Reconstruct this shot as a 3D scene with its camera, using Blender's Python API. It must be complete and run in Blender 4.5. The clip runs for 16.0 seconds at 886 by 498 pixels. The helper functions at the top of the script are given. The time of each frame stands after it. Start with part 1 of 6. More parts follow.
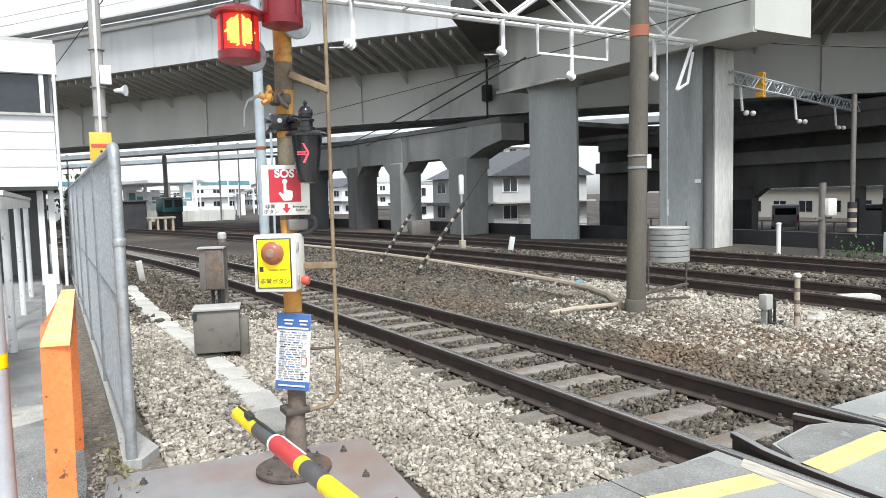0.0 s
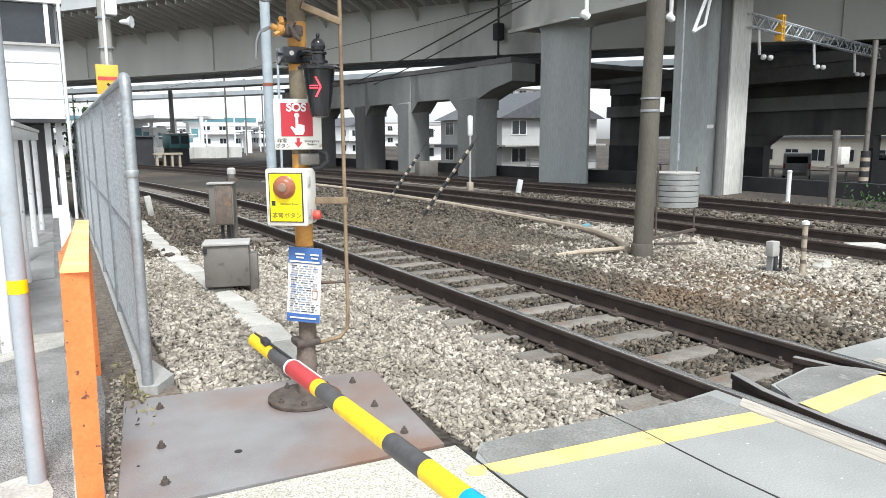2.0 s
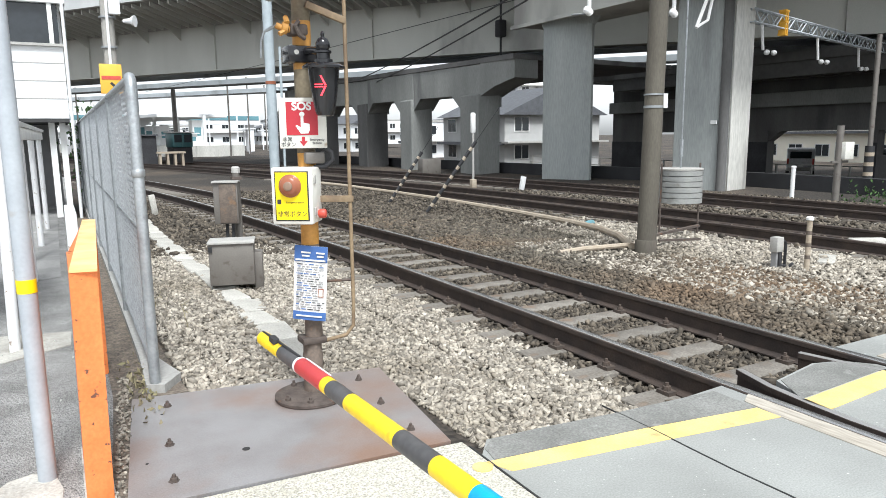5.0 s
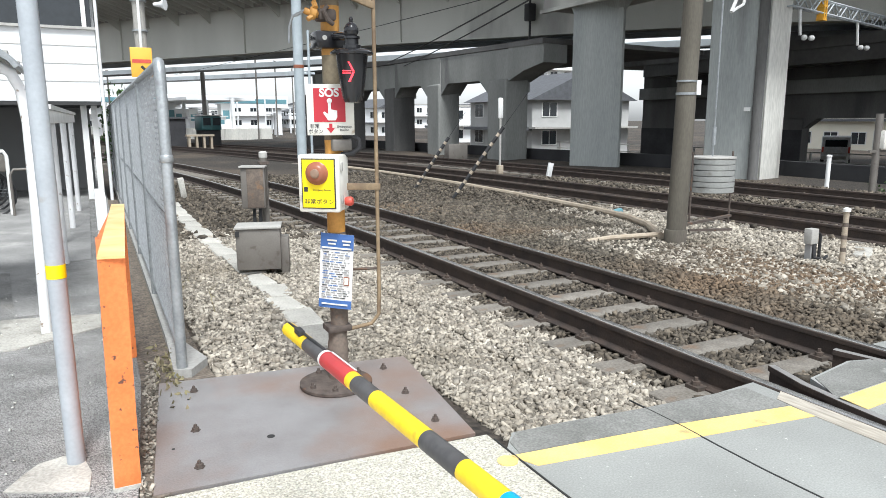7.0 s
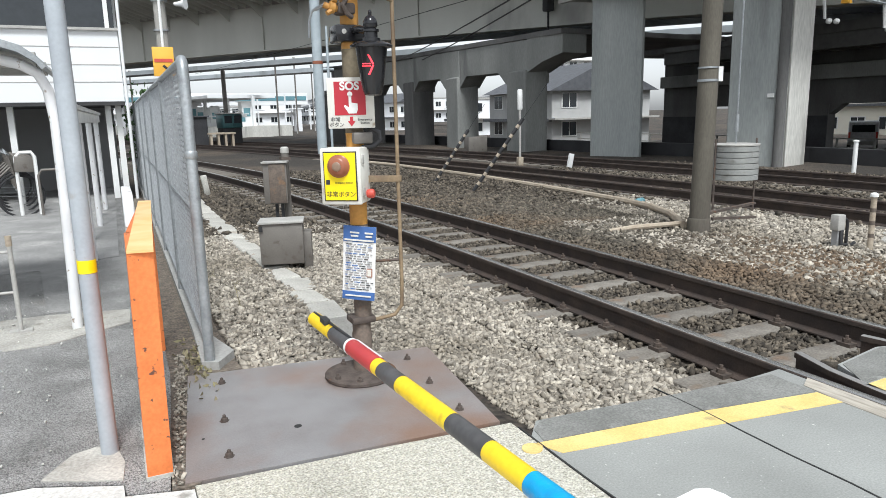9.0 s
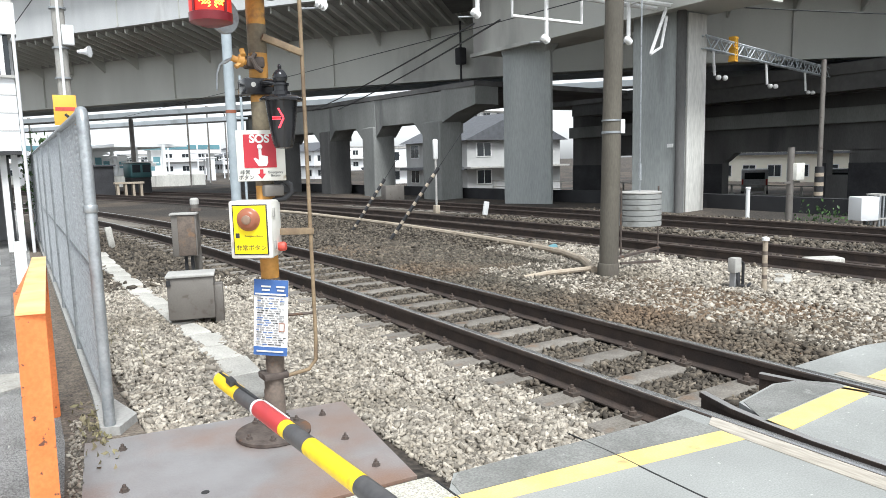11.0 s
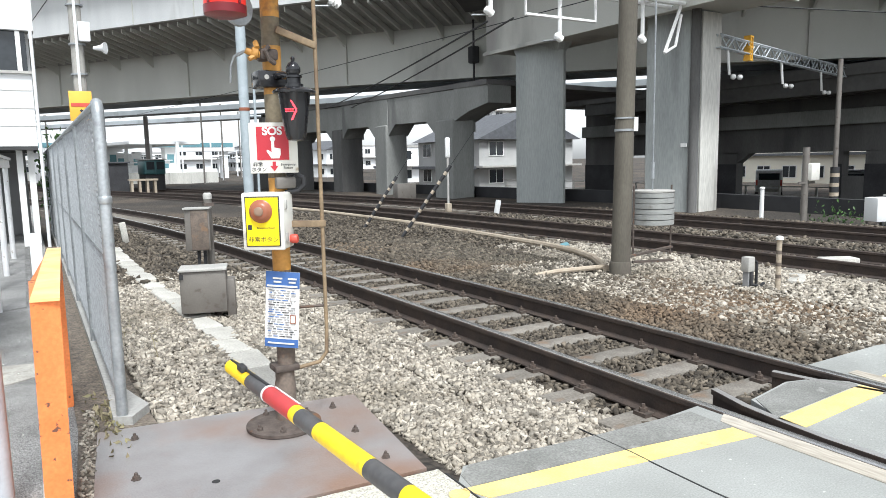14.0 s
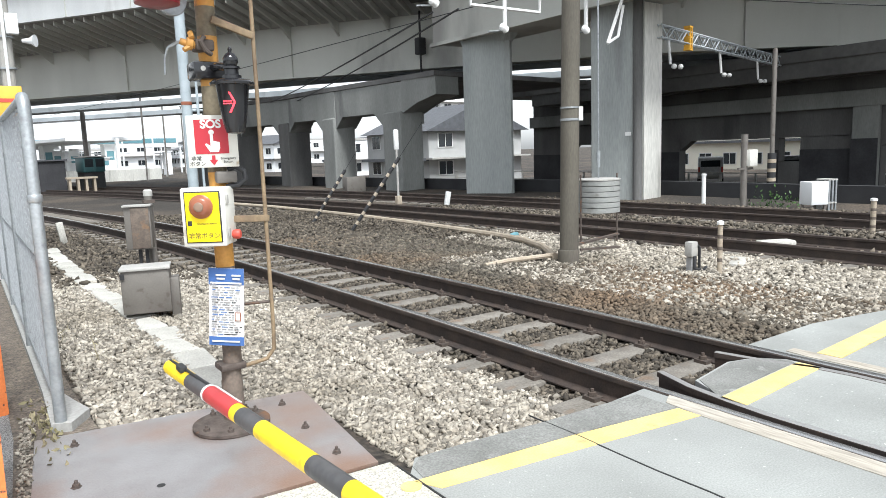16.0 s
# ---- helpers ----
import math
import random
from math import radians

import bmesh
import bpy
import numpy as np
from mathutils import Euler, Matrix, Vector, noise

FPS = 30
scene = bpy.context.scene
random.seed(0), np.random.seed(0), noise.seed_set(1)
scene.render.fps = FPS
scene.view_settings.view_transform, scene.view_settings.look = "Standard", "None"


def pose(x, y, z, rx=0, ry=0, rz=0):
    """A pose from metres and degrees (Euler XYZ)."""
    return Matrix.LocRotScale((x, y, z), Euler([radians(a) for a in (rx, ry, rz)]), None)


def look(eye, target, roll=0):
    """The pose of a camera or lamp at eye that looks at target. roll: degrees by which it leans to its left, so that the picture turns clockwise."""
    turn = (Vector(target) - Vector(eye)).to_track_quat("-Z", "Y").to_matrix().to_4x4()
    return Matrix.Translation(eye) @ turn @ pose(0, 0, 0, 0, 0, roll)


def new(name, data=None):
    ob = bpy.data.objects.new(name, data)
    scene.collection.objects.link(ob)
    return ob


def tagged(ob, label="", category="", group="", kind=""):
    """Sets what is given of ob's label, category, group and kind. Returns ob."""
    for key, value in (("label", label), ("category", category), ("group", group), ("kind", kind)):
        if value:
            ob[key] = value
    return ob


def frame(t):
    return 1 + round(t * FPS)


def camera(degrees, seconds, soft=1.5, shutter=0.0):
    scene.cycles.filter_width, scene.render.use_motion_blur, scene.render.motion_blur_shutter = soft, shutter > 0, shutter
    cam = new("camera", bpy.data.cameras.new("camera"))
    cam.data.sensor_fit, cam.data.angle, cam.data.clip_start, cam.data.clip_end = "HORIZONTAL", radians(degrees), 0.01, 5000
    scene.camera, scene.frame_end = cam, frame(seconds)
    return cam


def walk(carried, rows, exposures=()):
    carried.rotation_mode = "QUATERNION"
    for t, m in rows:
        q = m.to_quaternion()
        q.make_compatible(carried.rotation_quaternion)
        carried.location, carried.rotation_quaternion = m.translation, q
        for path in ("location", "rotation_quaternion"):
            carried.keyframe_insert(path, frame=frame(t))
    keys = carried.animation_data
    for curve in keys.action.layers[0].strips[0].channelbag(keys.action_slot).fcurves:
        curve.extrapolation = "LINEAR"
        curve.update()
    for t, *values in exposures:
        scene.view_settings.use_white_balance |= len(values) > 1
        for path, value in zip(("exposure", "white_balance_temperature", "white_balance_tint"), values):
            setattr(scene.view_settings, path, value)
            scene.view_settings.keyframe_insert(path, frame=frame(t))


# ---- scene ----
cam = camera(65.3, 16.0, soft=0.75)
PATH = [
    (0, (0.007, -0.024, 1.421), (0.999, 1.706, 1.269), -1.4),
    (0.5, (-0.014, -0.058, 1.418), (0.958, 1.674, 1.183), -2.9),
    (1, (-0.014, -0.042, 1.422), (0.911, 1.715, 1.176), -2.8),
    (1.5, (-0.011, -0.046, 1.396), (0.954, 1.675, 1.074), -1.5),
    (2, (-0.026, -0.039, 1.399), (0.939, 1.684, 1.082), -0.3),
    (2.5, (-0.033, -0.046, 1.399), (0.903, 1.697, 1.103), -0.3),
    (3, (-0.035, -0.055, 1.393), (0.917, 1.678, 1.093), 0.0),
    (3.5, (-0.035, -0.055, 1.391), (0.956, 1.651, 1.06), -0.2),
    (4, (-0.043, -0.054, 1.393), (0.925, 1.666, 1.065), 0.3),
    (4.2, (-0.043, -0.054, 1.394), (0.910, 1.674, 1.071), 0.3),
    (6.3, (-0.03, -0.01, 1.421), (0.953, 1.7, 1.094), -1.9),
    (6.5, (-0.028, -0.007, 1.422), (0.921, 1.718, 1.069), -0.8),
    (7, (-0.027, 0.004, 1.419), (0.862, 1.758, 1.052), -0.2),
    (7.5, (-0.023, 0.003, 1.413), (0.869, 1.755, 1.042), -1.1),
    (8, (-0.023, -0.001, 1.395), (0.809, 1.749, 0.898), -2.2),
    (8.5, (-0.022, 0.011, 1.393), (0.857, 1.745, 0.92), -0.1),
    (9, (-0.04, -0.014, 1.407), (0.792, 1.763, 1.023), -1.4),
    (9.5, (-0.039, -0.019, 1.438), (0.885, 1.74, 1.211), 1.2),
    (9.7, (-0.03, -0.02, 1.443), (1.013, 1.669, 1.301), -2.0),
    (11.8, (-0.01, -0.03, 1.405), (1.031, 1.649, 1.096), -1.2),
    (12, (-0.008, -0.029, 1.401), (0.997, 1.676, 1.11), -1.9),
    (12.5, (-0.021, -0.039, 1.402), (0.951, 1.687, 1.126), -1.4),
    (13, (-0.03, -0.037, 1.399), (0.94, 1.693, 1.138), -1.4),
    (13.5, (-0.03, -0.038, 1.391), (1.024, 1.641, 1.132), -0.2),
    (14, (-0.017, -0.031, 1.396), (1.004, 1.669, 1.14), -1.1),
    (14.5, (-0.001, -0.04, 1.396), (1.069, 1.626, 1.113), -2.5),
    (15, (0.025, -0.032, 1.386), (1.184, 1.574, 1.108), -2.1),
    (15.5, (0.033, -0.015, 1.383), (1.195, 1.587, 1.096), -3.4),
    (16, (0.014, -0.031, 1.388), (1.149, 1.592, 1.106), -2.0),
]
walk(cam, [(t, look(eye, target, roll)) for t, eye, target, roll in PATH], [(0, 0.92, 6150, 8), (4, 0.92, 6150, 8), (7, 0.82, 6150, 8), (8, 0.72, 6150, 8), (8.5, 0.52, 6150, 8), (9.2, 0.60, 6150, 8), (9.6, 0.84, 6150, 8), (12, 0.92, 6150, 8), (14, 0.94, 6150, 8), (16, 1.02, 6150, 8)])

# ---- world, sun and exposure ----
SUN_ELEVATION, SUN_TURN = 58.0, 190.0
world = bpy.data.worlds.new("world")
scene.world = world
world.use_nodes = True
wn = world.node_tree
sky = wn.nodes.new("ShaderNodeTexSky")
sky.sky_type, sky.sun_disc = "NISHITA", False
sky.sun_elevation, sky.sun_rotation = radians(SUN_ELEVATION), radians(SUN_TURN)
sky.air_density, sky.dust_density, sky.ozone_density = 1.0, 1.5, 1.0
veil = wn.nodes.new("ShaderNodeHueSaturation")
veil.inputs["Saturation"].default_value = 0.12
wn.links.new(sky.outputs[0], veil.inputs["Color"])
wn.links.new(veil.outputs[0], wn.nodes["Background"].inputs["Color"])
wn.nodes["Background"].inputs["Strength"].default_value = 0.13
sun = new("sun", bpy.data.lights.new("sun", "SUN"))
sun.data.energy, sun.data.angle, sun.data.color = 2.5, radians(14), (1.0, 0.985, 0.96)
az, el = radians(SUN_TURN), radians(SUN_ELEVATION)
sun.matrix_world = look((math.sin(az) * math.cos(el) * 50, math.cos(az) * math.cos(el) * 50, math.sin(el) * 50), (0, 0, 0))


# ---- materials ----
def mat(name, c1, c2=None, rough=0.7, metal=0.0, scale=8.0, fine=0.0, bump=0.0, bscale=60.0, rnd=0.0, isl=0.0, c3=None, lo=0.35, hi=0.65, c3at=(0.6, 0.72), c3scale=3.0, stretch=(1, 1, 1), emit=None, power=0.0, spec=0.5):
    """A procedural surface: two colours mixed by noise, a third as stains, grain, relief and variation from piece to piece."""
    m = bpy.data.materials.new(name)
    m.use_nodes = True
    t = m.node_tree
    n, ln = t.nodes, t.links
    b = n["Principled BSDF"]
    co = n.new("ShaderNodeTexCoord")
    mp = n.new("ShaderNodeMapping")
    mp.inputs["Scale"].default_value = stretch
    ln.new(co.outputs["Object"], mp.inputs["Vector"])

    def tex(sc, det=5.0):
        x = n.new("ShaderNodeTexNoise")
        x.inputs["Scale"].default_value, x.inputs["Detail"].default_value = sc, det
        ln.new(mp.outputs[0], x.inputs["Vector"])
        return x.outputs["Fac"]

    def ramp(src, a, z):
        r = n.new("ShaderNodeMapRange")
        r.inputs["From Min"].default_value, r.inputs["From Max"].default_value = a, z
        ln.new(src, r.inputs["Value"])
        return r.outputs[0]

    def mix(fac, a, z):
        x = n.new("ShaderNodeMix")
        x.data_type = "RGBA"
        for k, v in ((0, fac), (6, a), (7, z)):
            if isinstance(v, (tuple, list)):
                x.inputs[k].default_value = (*v, 1)
            elif isinstance(v, float):
                x.inputs[k].default_value = v
            else:
                ln.new(v, x.inputs[k])
        return x.outputs[2]

    c2 = c2 or tuple(v * 0.8 for v in c1)
    col = mix(ramp(tex(scale), lo, hi), c1, c2)
    if c3:
        col = mix(ramp(tex(c3scale, 6.0), *c3at), col, c3)
    if rnd or isl:
        src = n.new("ShaderNodeObjectInfo").outputs["Random"] if rnd else n.new("ShaderNodeNewGeometry").outputs["Random Per Island"]
        k = rnd or isl
        r = n.new("ShaderNodeMapRange")
        r.inputs["To Min"].default_value, r.inputs["To Max"].default_value = 1 - k, 1 + k
        ln.new(src, r.inputs["Value"])
        h = n.new("ShaderNodeHueSaturation")
        ln.new(r.outputs[0], h.inputs["Value"])
        ln.new(col, h.inputs["Color"])
        col = h.outputs[0]
    if fine:
        h = n.new("ShaderNodeHueSaturation")
        r = n.new("ShaderNodeMapRange")
        r.inputs["From Min"].default_value, r.inputs["From Max"].default_value = 0.3, 0.7
        r.inputs["To Min"].default_value, r.inputs["To Max"].default_value = 1 - fine, 1 + fine
        ln.new(tex(bscale, 3.0), r.inputs["Value"])
        ln.new(r.outputs[0], h.inputs["Value"])
        ln.new(col, h.inputs["Color"])
        col = h.outputs[0]
    ln.new(col, b.inputs["Base Color"])
    b.inputs["Roughness"].default_value, b.inputs["Metallic"].default_value = rough, metal
    b.inputs["Specular IOR Level"].default_value = spec
    if bump:
        k = n.new("ShaderNodeBump")
        k.inputs["Strength"].default_value, k.inputs["Distance"].default_value = bump, 0.01
        ln.new(tex(bscale, 4.0), k.inputs["Height"])
        ln.new(k.outputs[0], b.inputs["Normal"])
    if emit:
        b.inputs["Emission Color"].default_value, b.inputs["Emission Strength"].default_value = (*emit, 1), power
    return m


M = dict(
    stone=mat("stone", (0.44, 0.40, 0.335), (0.22, 0.193, 0.155), 0.9, scale=14, bump=0.3, bscale=120, isl=0.48, c3=(0.24, 0.21, 0.165), c3scale=0.8, c3at=(0.5, 0.68)),
    # Brown of its own, darkened further for the viaduct's shade on this ballast.
    stone_grey=mat("stone_grey", (0.146, 0.127, 0.098), (0.053, 0.045, 0.034), 0.92, scale=10, bump=0.3, bscale=120, isl=0.5, c3=(0.150, 0.104, 0.066), c3scale=0.35, c3at=(0.45, 0.68)),
    stone_brown=mat("stone_brown", (0.138, 0.116, 0.088), (0.056, 0.046, 0.035), 0.92, scale=10, bump=0.3, bscale=120, isl=0.6),
    # Very dark brown: shade in the gaps between stones is put into the colour.
    ballast_bed=mat("ballast_bed", (0.055, 0.046, 0.037), (0.015, 0.013, 0.011), 0.95, scale=26, fine=0.6, bump=1.0, bscale=22, c3=(0.08, 0.062, 0.046), c3scale=0.25, c3at=(0.45, 0.6)),
        asphalt=mat("asphalt", (0.318, 0.325, 0.308), (0.235, 0.240, 0.226), 0.88, scale=1.1, fine=0.14, bump=0.12, bscale=120, c3=(0.52, 0.52, 0.49), c3scale=34, c3at=(0.685, 0.72)),
    old_asphalt=mat("old_asphalt", (0.225, 0.225, 0.210), (0.16, 0.16, 0.148), 0.9, scale=3, fine=0.25, bump=0.35, bscale=100, c3=(0.30, 0.30, 0.28), c3scale=6),
    walk_asphalt=mat("walk_asphalt", (0.29, 0.285, 0.275), (0.19, 0.188, 0.18), 0.9, scale=3, fine=0.85, bump=0.9, bscale=170, c3=(0.24, 0.225, 0.20), c3scale=1.1),
    aggregate=mat("aggregate", (0.55, 0.53, 0.46), (0.42, 0.40, 0.33), 0.9, scale=40, fine=0.45, bump=0.8, bscale=110, c3=(0.47, 0.45, 0.36), c3scale=2),
    concrete=mat("concrete", (0.36, 0.355, 0.335), (0.29, 0.285, 0.27), 0.88, scale=1.2, fine=0.12, bump=0.3, bscale=40, c3=(0.22, 0.215, 0.20), c3scale=0.7),
    pier=mat("pier", (0.395, 0.415, 0.40), (0.315, 0.335, 0.325), 0.9, scale=0.9, fine=0.1, bump=0.25, bscale=25, c3=(0.22, 0.23, 0.225), c3scale=0.8, stretch=(1, 1, 0.18)),
    # Two darker copies of the pier concrete: viaduct shade put into the colour.
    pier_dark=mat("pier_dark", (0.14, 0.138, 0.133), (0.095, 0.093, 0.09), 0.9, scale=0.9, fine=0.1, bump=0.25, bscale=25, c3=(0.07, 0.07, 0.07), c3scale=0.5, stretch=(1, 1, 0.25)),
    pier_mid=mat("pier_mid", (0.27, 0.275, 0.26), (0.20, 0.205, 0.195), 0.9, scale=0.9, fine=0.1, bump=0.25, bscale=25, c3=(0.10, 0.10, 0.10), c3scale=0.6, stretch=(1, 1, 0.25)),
    girder=mat("girder", (0.53, 0.53, 0.485), (0.46, 0.46, 0.42), 0.6, scale=0.5, fine=0.05, c3=(0.28, 0.27, 0.25), c3scale=0.35, stretch=(1, 1, 0.3)),
    # Underside tone: the shade beneath the decks is put into the colour.
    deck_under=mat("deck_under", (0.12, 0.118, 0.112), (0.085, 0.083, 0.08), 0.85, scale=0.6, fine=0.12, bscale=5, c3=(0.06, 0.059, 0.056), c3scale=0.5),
    parapet=mat("parapet", (0.62, 0.63, 0.62), (0.52, 0.53, 0.53), 0.6, scale=0.6, fine=0.05, c3=(0.44, 0.44, 0.43), c3scale=0.8, stretch=(1, 1, 0.2)),
    kerb=mat("kerb", (0.66, 0.65, 0.61), (0.52, 0.51, 0.48), 0.85, scale=5, fine=0.2, bump=0.4, bscale=60, c3=(0.30, 0.29, 0.26), c3scale=6, c3at=(0.62, 0.7)),
    paving=mat("paving", (0.30, 0.295, 0.285), (0.22, 0.218, 0.21), 0.9, scale=2.2, fine=0.3, bump=0.5, bscale=90, c3=(0.40, 0.39, 0.37), c3scale=1.3),
    trough=mat("trough", (0.50, 0.485, 0.44), (0.37, 0.355, 0.32), 0.9, scale=4, fine=0.2, bump=0.4, bscale=70, rnd=0.12, c3=(0.25, 0.235, 0.20), c3scale=5),
    sleeper=mat("sleeper", (0.207, 0.189, 0.163), (0.145, 0.130, 0.110), 0.9, scale=6, fine=0.25, bump=0.4, bscale=60, rnd=0.15, c3=(0.17, 0.125, 0.09), c3scale=5),
    rail=mat("rail", (0.060, 0.043, 0.034), (0.038, 0.029, 0.025), 0.85, scale=6, fine=0.2, bump=0.2, bscale=80),
    rail_head=mat("rail_head", (0.84, 0.83, 0.81), (0.72, 0.70, 0.68), 0.27, metal=0.95, scale=3, stretch=(1, 0.1, 1)),
    check_head=mat("check_head", (0.60, 0.59, 0.57), (0.48, 0.46, 0.44), 0.42, metal=0.75, scale=4, stretch=(1, 0.1, 1)),
    clip=mat("clip", (0.10, 0.075, 0.06), (0.06, 0.048, 0.04), 0.85, scale=30),
    wood=mat("wood", (0.43, 0.395, 0.335), (0.32, 0.285, 0.235), 0.9, scale=5, fine=0.25, bump=0.5, bscale=60, stretch=(1, 0.12, 1)),
    plate=mat("plate", (0.345, 0.335, 0.335), (0.28, 0.265, 0.26), 0.32, metal=0.35, scale=3, fine=0.1, bump=0.12, bscale=140, c3=(0.30, 0.195, 0.145), c3scale=1.2, c3at=(0.47, 0.66)),
    rusty=mat("rusty", (0.13, 0.105, 0.09), (0.075, 0.06, 0.052), 0.8, metal=0.3, scale=18, bump=0.3, bscale=90, c3=(0.20, 0.10, 0.05), c3scale=9),
    post_yellow=mat("post_yellow", (0.55, 0.27, 0.055), (0.44, 0.22, 0.05), 0.6, scale=9, fine=0.1, c3=(0.22, 0.12, 0.055), c3scale=11, c3at=(0.55, 0.66)),
    post_dull=mat("post_dull", (0.19, 0.155, 0.10), (0.13, 0.108, 0.075), 0.75, scale=12, fine=0.15, c3=(0.13, 0.085, 0.055), c3scale=12),
    post_dark=mat("post_dark", (0.16, 0.125, 0.10), (0.105, 0.085, 0.07), 0.8, scale=12, fine=0.15, c3=(0.20, 0.12, 0.07), c3scale=9),
    tag_yellow=mat("tag_yellow", (0.92, 0.72, 0.0), (0.88, 0.68, 0.0), 0.45, scale=6),
    arm_yellow=mat("arm_yellow", (0.85, 0.60, 0.015), (0.78, 0.53, 0.012), 0.45, scale=14, fine=0.06, c3=(0.55, 0.37, 0.03), c3scale=20, c3at=(0.62, 0.75)),
    arm_black=mat("arm_black", (0.085, 0.083, 0.083), (0.055, 0.054, 0.056), 0.5, scale=20, fine=0.1),
    arm_blue=mat("arm_blue", (0.01, 0.36, 0.66), (0.01, 0.22, 0.50), 0.3, scale=16, bump=0.6, bscale=22),
    red_tape=mat("red_tape", (0.50, 0.05, 0.05), (0.40, 0.035, 0.04), 0.4, scale=10),
    white=mat("white", (0.80, 0.80, 0.78), (0.72, 0.72, 0.70), 0.5, scale=3, fine=0.04),
    white_rust=mat("white_rust", (0.78, 0.78, 0.78), (0.68, 0.68, 0.68), 0.5, scale=5, c3=(0.30, 0.24, 0.19), c3scale=16, c3at=(0.66, 0.71)),
    panel_white=mat("panel_white", (0.78, 0.79, 0.79), (0.73, 0.74, 0.74), 0.5, scale=0.8, fine=0.03),
    sign_red=mat("sign_red", (0.47, 0.025, 0.04), (0.41, 0.022, 0.035), 0.5, scale=4),
    sign_blue=mat("sign_blue", (0.06, 0.145, 0.38), (0.05, 0.12, 0.32), 0.5, scale=8),
    ink=mat("ink", (0.03, 0.03, 0.035), None, 0.6),
    box_cream=mat("box_cream", (0.72, 0.71, 0.65), (0.64, 0.62, 0.56), 0.5, scale=8, c3=(0.42, 0.36, 0.27), c3scale=14, c3at=(0.66, 0.75)),
    dome=mat("dome", (0.33, 0.115, 0.06), (0.26, 0.09, 0.05), 0.35, scale=6),
    dome_core=mat("dome_core", (0.30, 0.20, 0.14), None, 0.4),
    knob_red=mat("knob_red", (0.62, 0.09, 0.06), (0.5, 0.07, 0.05), 0.5, scale=30),
    orange=mat("orange", (0.74, 0.215, 0.06), (0.64, 0.165, 0.04), 0.6, scale=5, fine=0.10, bump=0.15, bscale=70, c3=(0.13, 0.055, 0.035), c3scale=26, c3at=(0.66, 0.69)),
    # Guard's top gets a paler orange than its sides.
    orange_top=mat("orange_top", (0.86, 0.56, 0.28), (0.80, 0.46, 0.18), 0.6, scale=7),
    galv=mat("galv", (0.40, 0.42, 0.43), (0.31, 0.33, 0.34), 0.45, metal=0.55, scale=9, fine=0.1, c3=(0.25, 0.255, 0.26), c3scale=12),
    wire=mat("wire", (0.46, 0.48, 0.49), (0.34, 0.35, 0.36), 0.5, metal=0.4, scale=20),
    pole_grey=mat("pole_grey", (0.40, 0.43, 0.46), (0.34, 0.365, 0.395), 0.5, scale=5, fine=0.05, c3=(0.34, 0.34, 0.34), c3scale=14, c3at=(0.65, 0.74)),
    pole_brown=mat("pole_brown", (0.12, 0.108, 0.086), (0.088, 0.078, 0.062), 0.85, scale=3, fine=0.12, stretch=(1, 1, 0.25), c3=(0.12, 0.10, 0.085), c3scale=2),
    # Pale tone holds the light on the pier's brighter side; stains are real.
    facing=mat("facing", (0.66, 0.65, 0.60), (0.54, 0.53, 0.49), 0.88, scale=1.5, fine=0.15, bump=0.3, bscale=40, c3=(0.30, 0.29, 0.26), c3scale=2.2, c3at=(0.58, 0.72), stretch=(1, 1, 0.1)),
    pole_conc=mat("pole_conc", (0.38, 0.365, 0.335), (0.31, 0.30, 0.275), 0.85, scale=3, fine=0.1, stretch=(1, 1, 0.3)),
    pole_blue=mat("pole_blue", (0.42, 0.475, 0.50), (0.35, 0.40, 0.425), 0.55, scale=3, fine=0.06),
    cabinet=mat("cabinet", (0.20, 0.185, 0.165), (0.165, 0.15, 0.135), 0.5, metal=0.3, scale=4, fine=0.06, c3=(0.12, 0.10, 0.085), c3scale=9),
    cabinet_lid=mat("cabinet_lid", (0.44, 0.43, 0.40), (0.36, 0.35, 0.33), 0.55, scale=6, fine=0.1),
    black=mat("black", (0.018, 0.018, 0.020), (0.013, 0.013, 0.015), 0.14, scale=6),
    black_matt=mat("black_matt", (0.03, 0.03, 0.032), None, 0.7),
    lamp_red=mat("lamp_red", (0.19, 0.012, 0.018), (0.15, 0.010, 0.015), 0.3, scale=5),
    lamp_lit=mat("lamp_lit", (0.5, 0.02, 0.01), None, 0.4, emit=(1.0, 0.02, 0.01), power=0.22),
    led=mat("led", (1.0, 0.45, 0.05), None, 0.4, emit=(1.0, 0.5, 0.05), power=2.6),
    led_red=mat("led_red", (1.0, 0.05, 0.07), None, 0.4, emit=(1.0, 0.04, 0.06), power=1.5),
    line_yellow=mat("line_yellow", (0.76, 0.58, 0.23), (0.68, 0.50, 0.18), 0.8, scale=6, fine=0.12, bump=0.4, bscale=120, c3=(0.30, 0.25, 0.13), c3scale=8, c3at=(0.62, 0.75)),
    line_white=mat("line_white", (0.78, 0.78, 0.77), (0.70, 0.70, 0.69), 0.8, scale=6, fine=0.06, bump=0.3, bscale=120),
    joint=mat("joint", (0.035, 0.035, 0.035), None, 0.95),
    weight=mat("weight", (0.30, 0.305, 0.29), (0.24, 0.245, 0.235), 0.8, scale=5, fine=0.1, c3=(0.17, 0.165, 0.15), c3scale=6),
    sign_orange=mat("sign_orange", (0.85, 0.46, 0.06), (0.78, 0.42, 0.05), 0.5, scale=4),
    dirt=mat("dirt", (0.17, 0.14, 0.11), (0.10, 0.085, 0.07), 0.95, scale=16, fine=0.5, bump=1.0, bscale=60, c3=(0.26, 0.22, 0.17), c3scale=5),
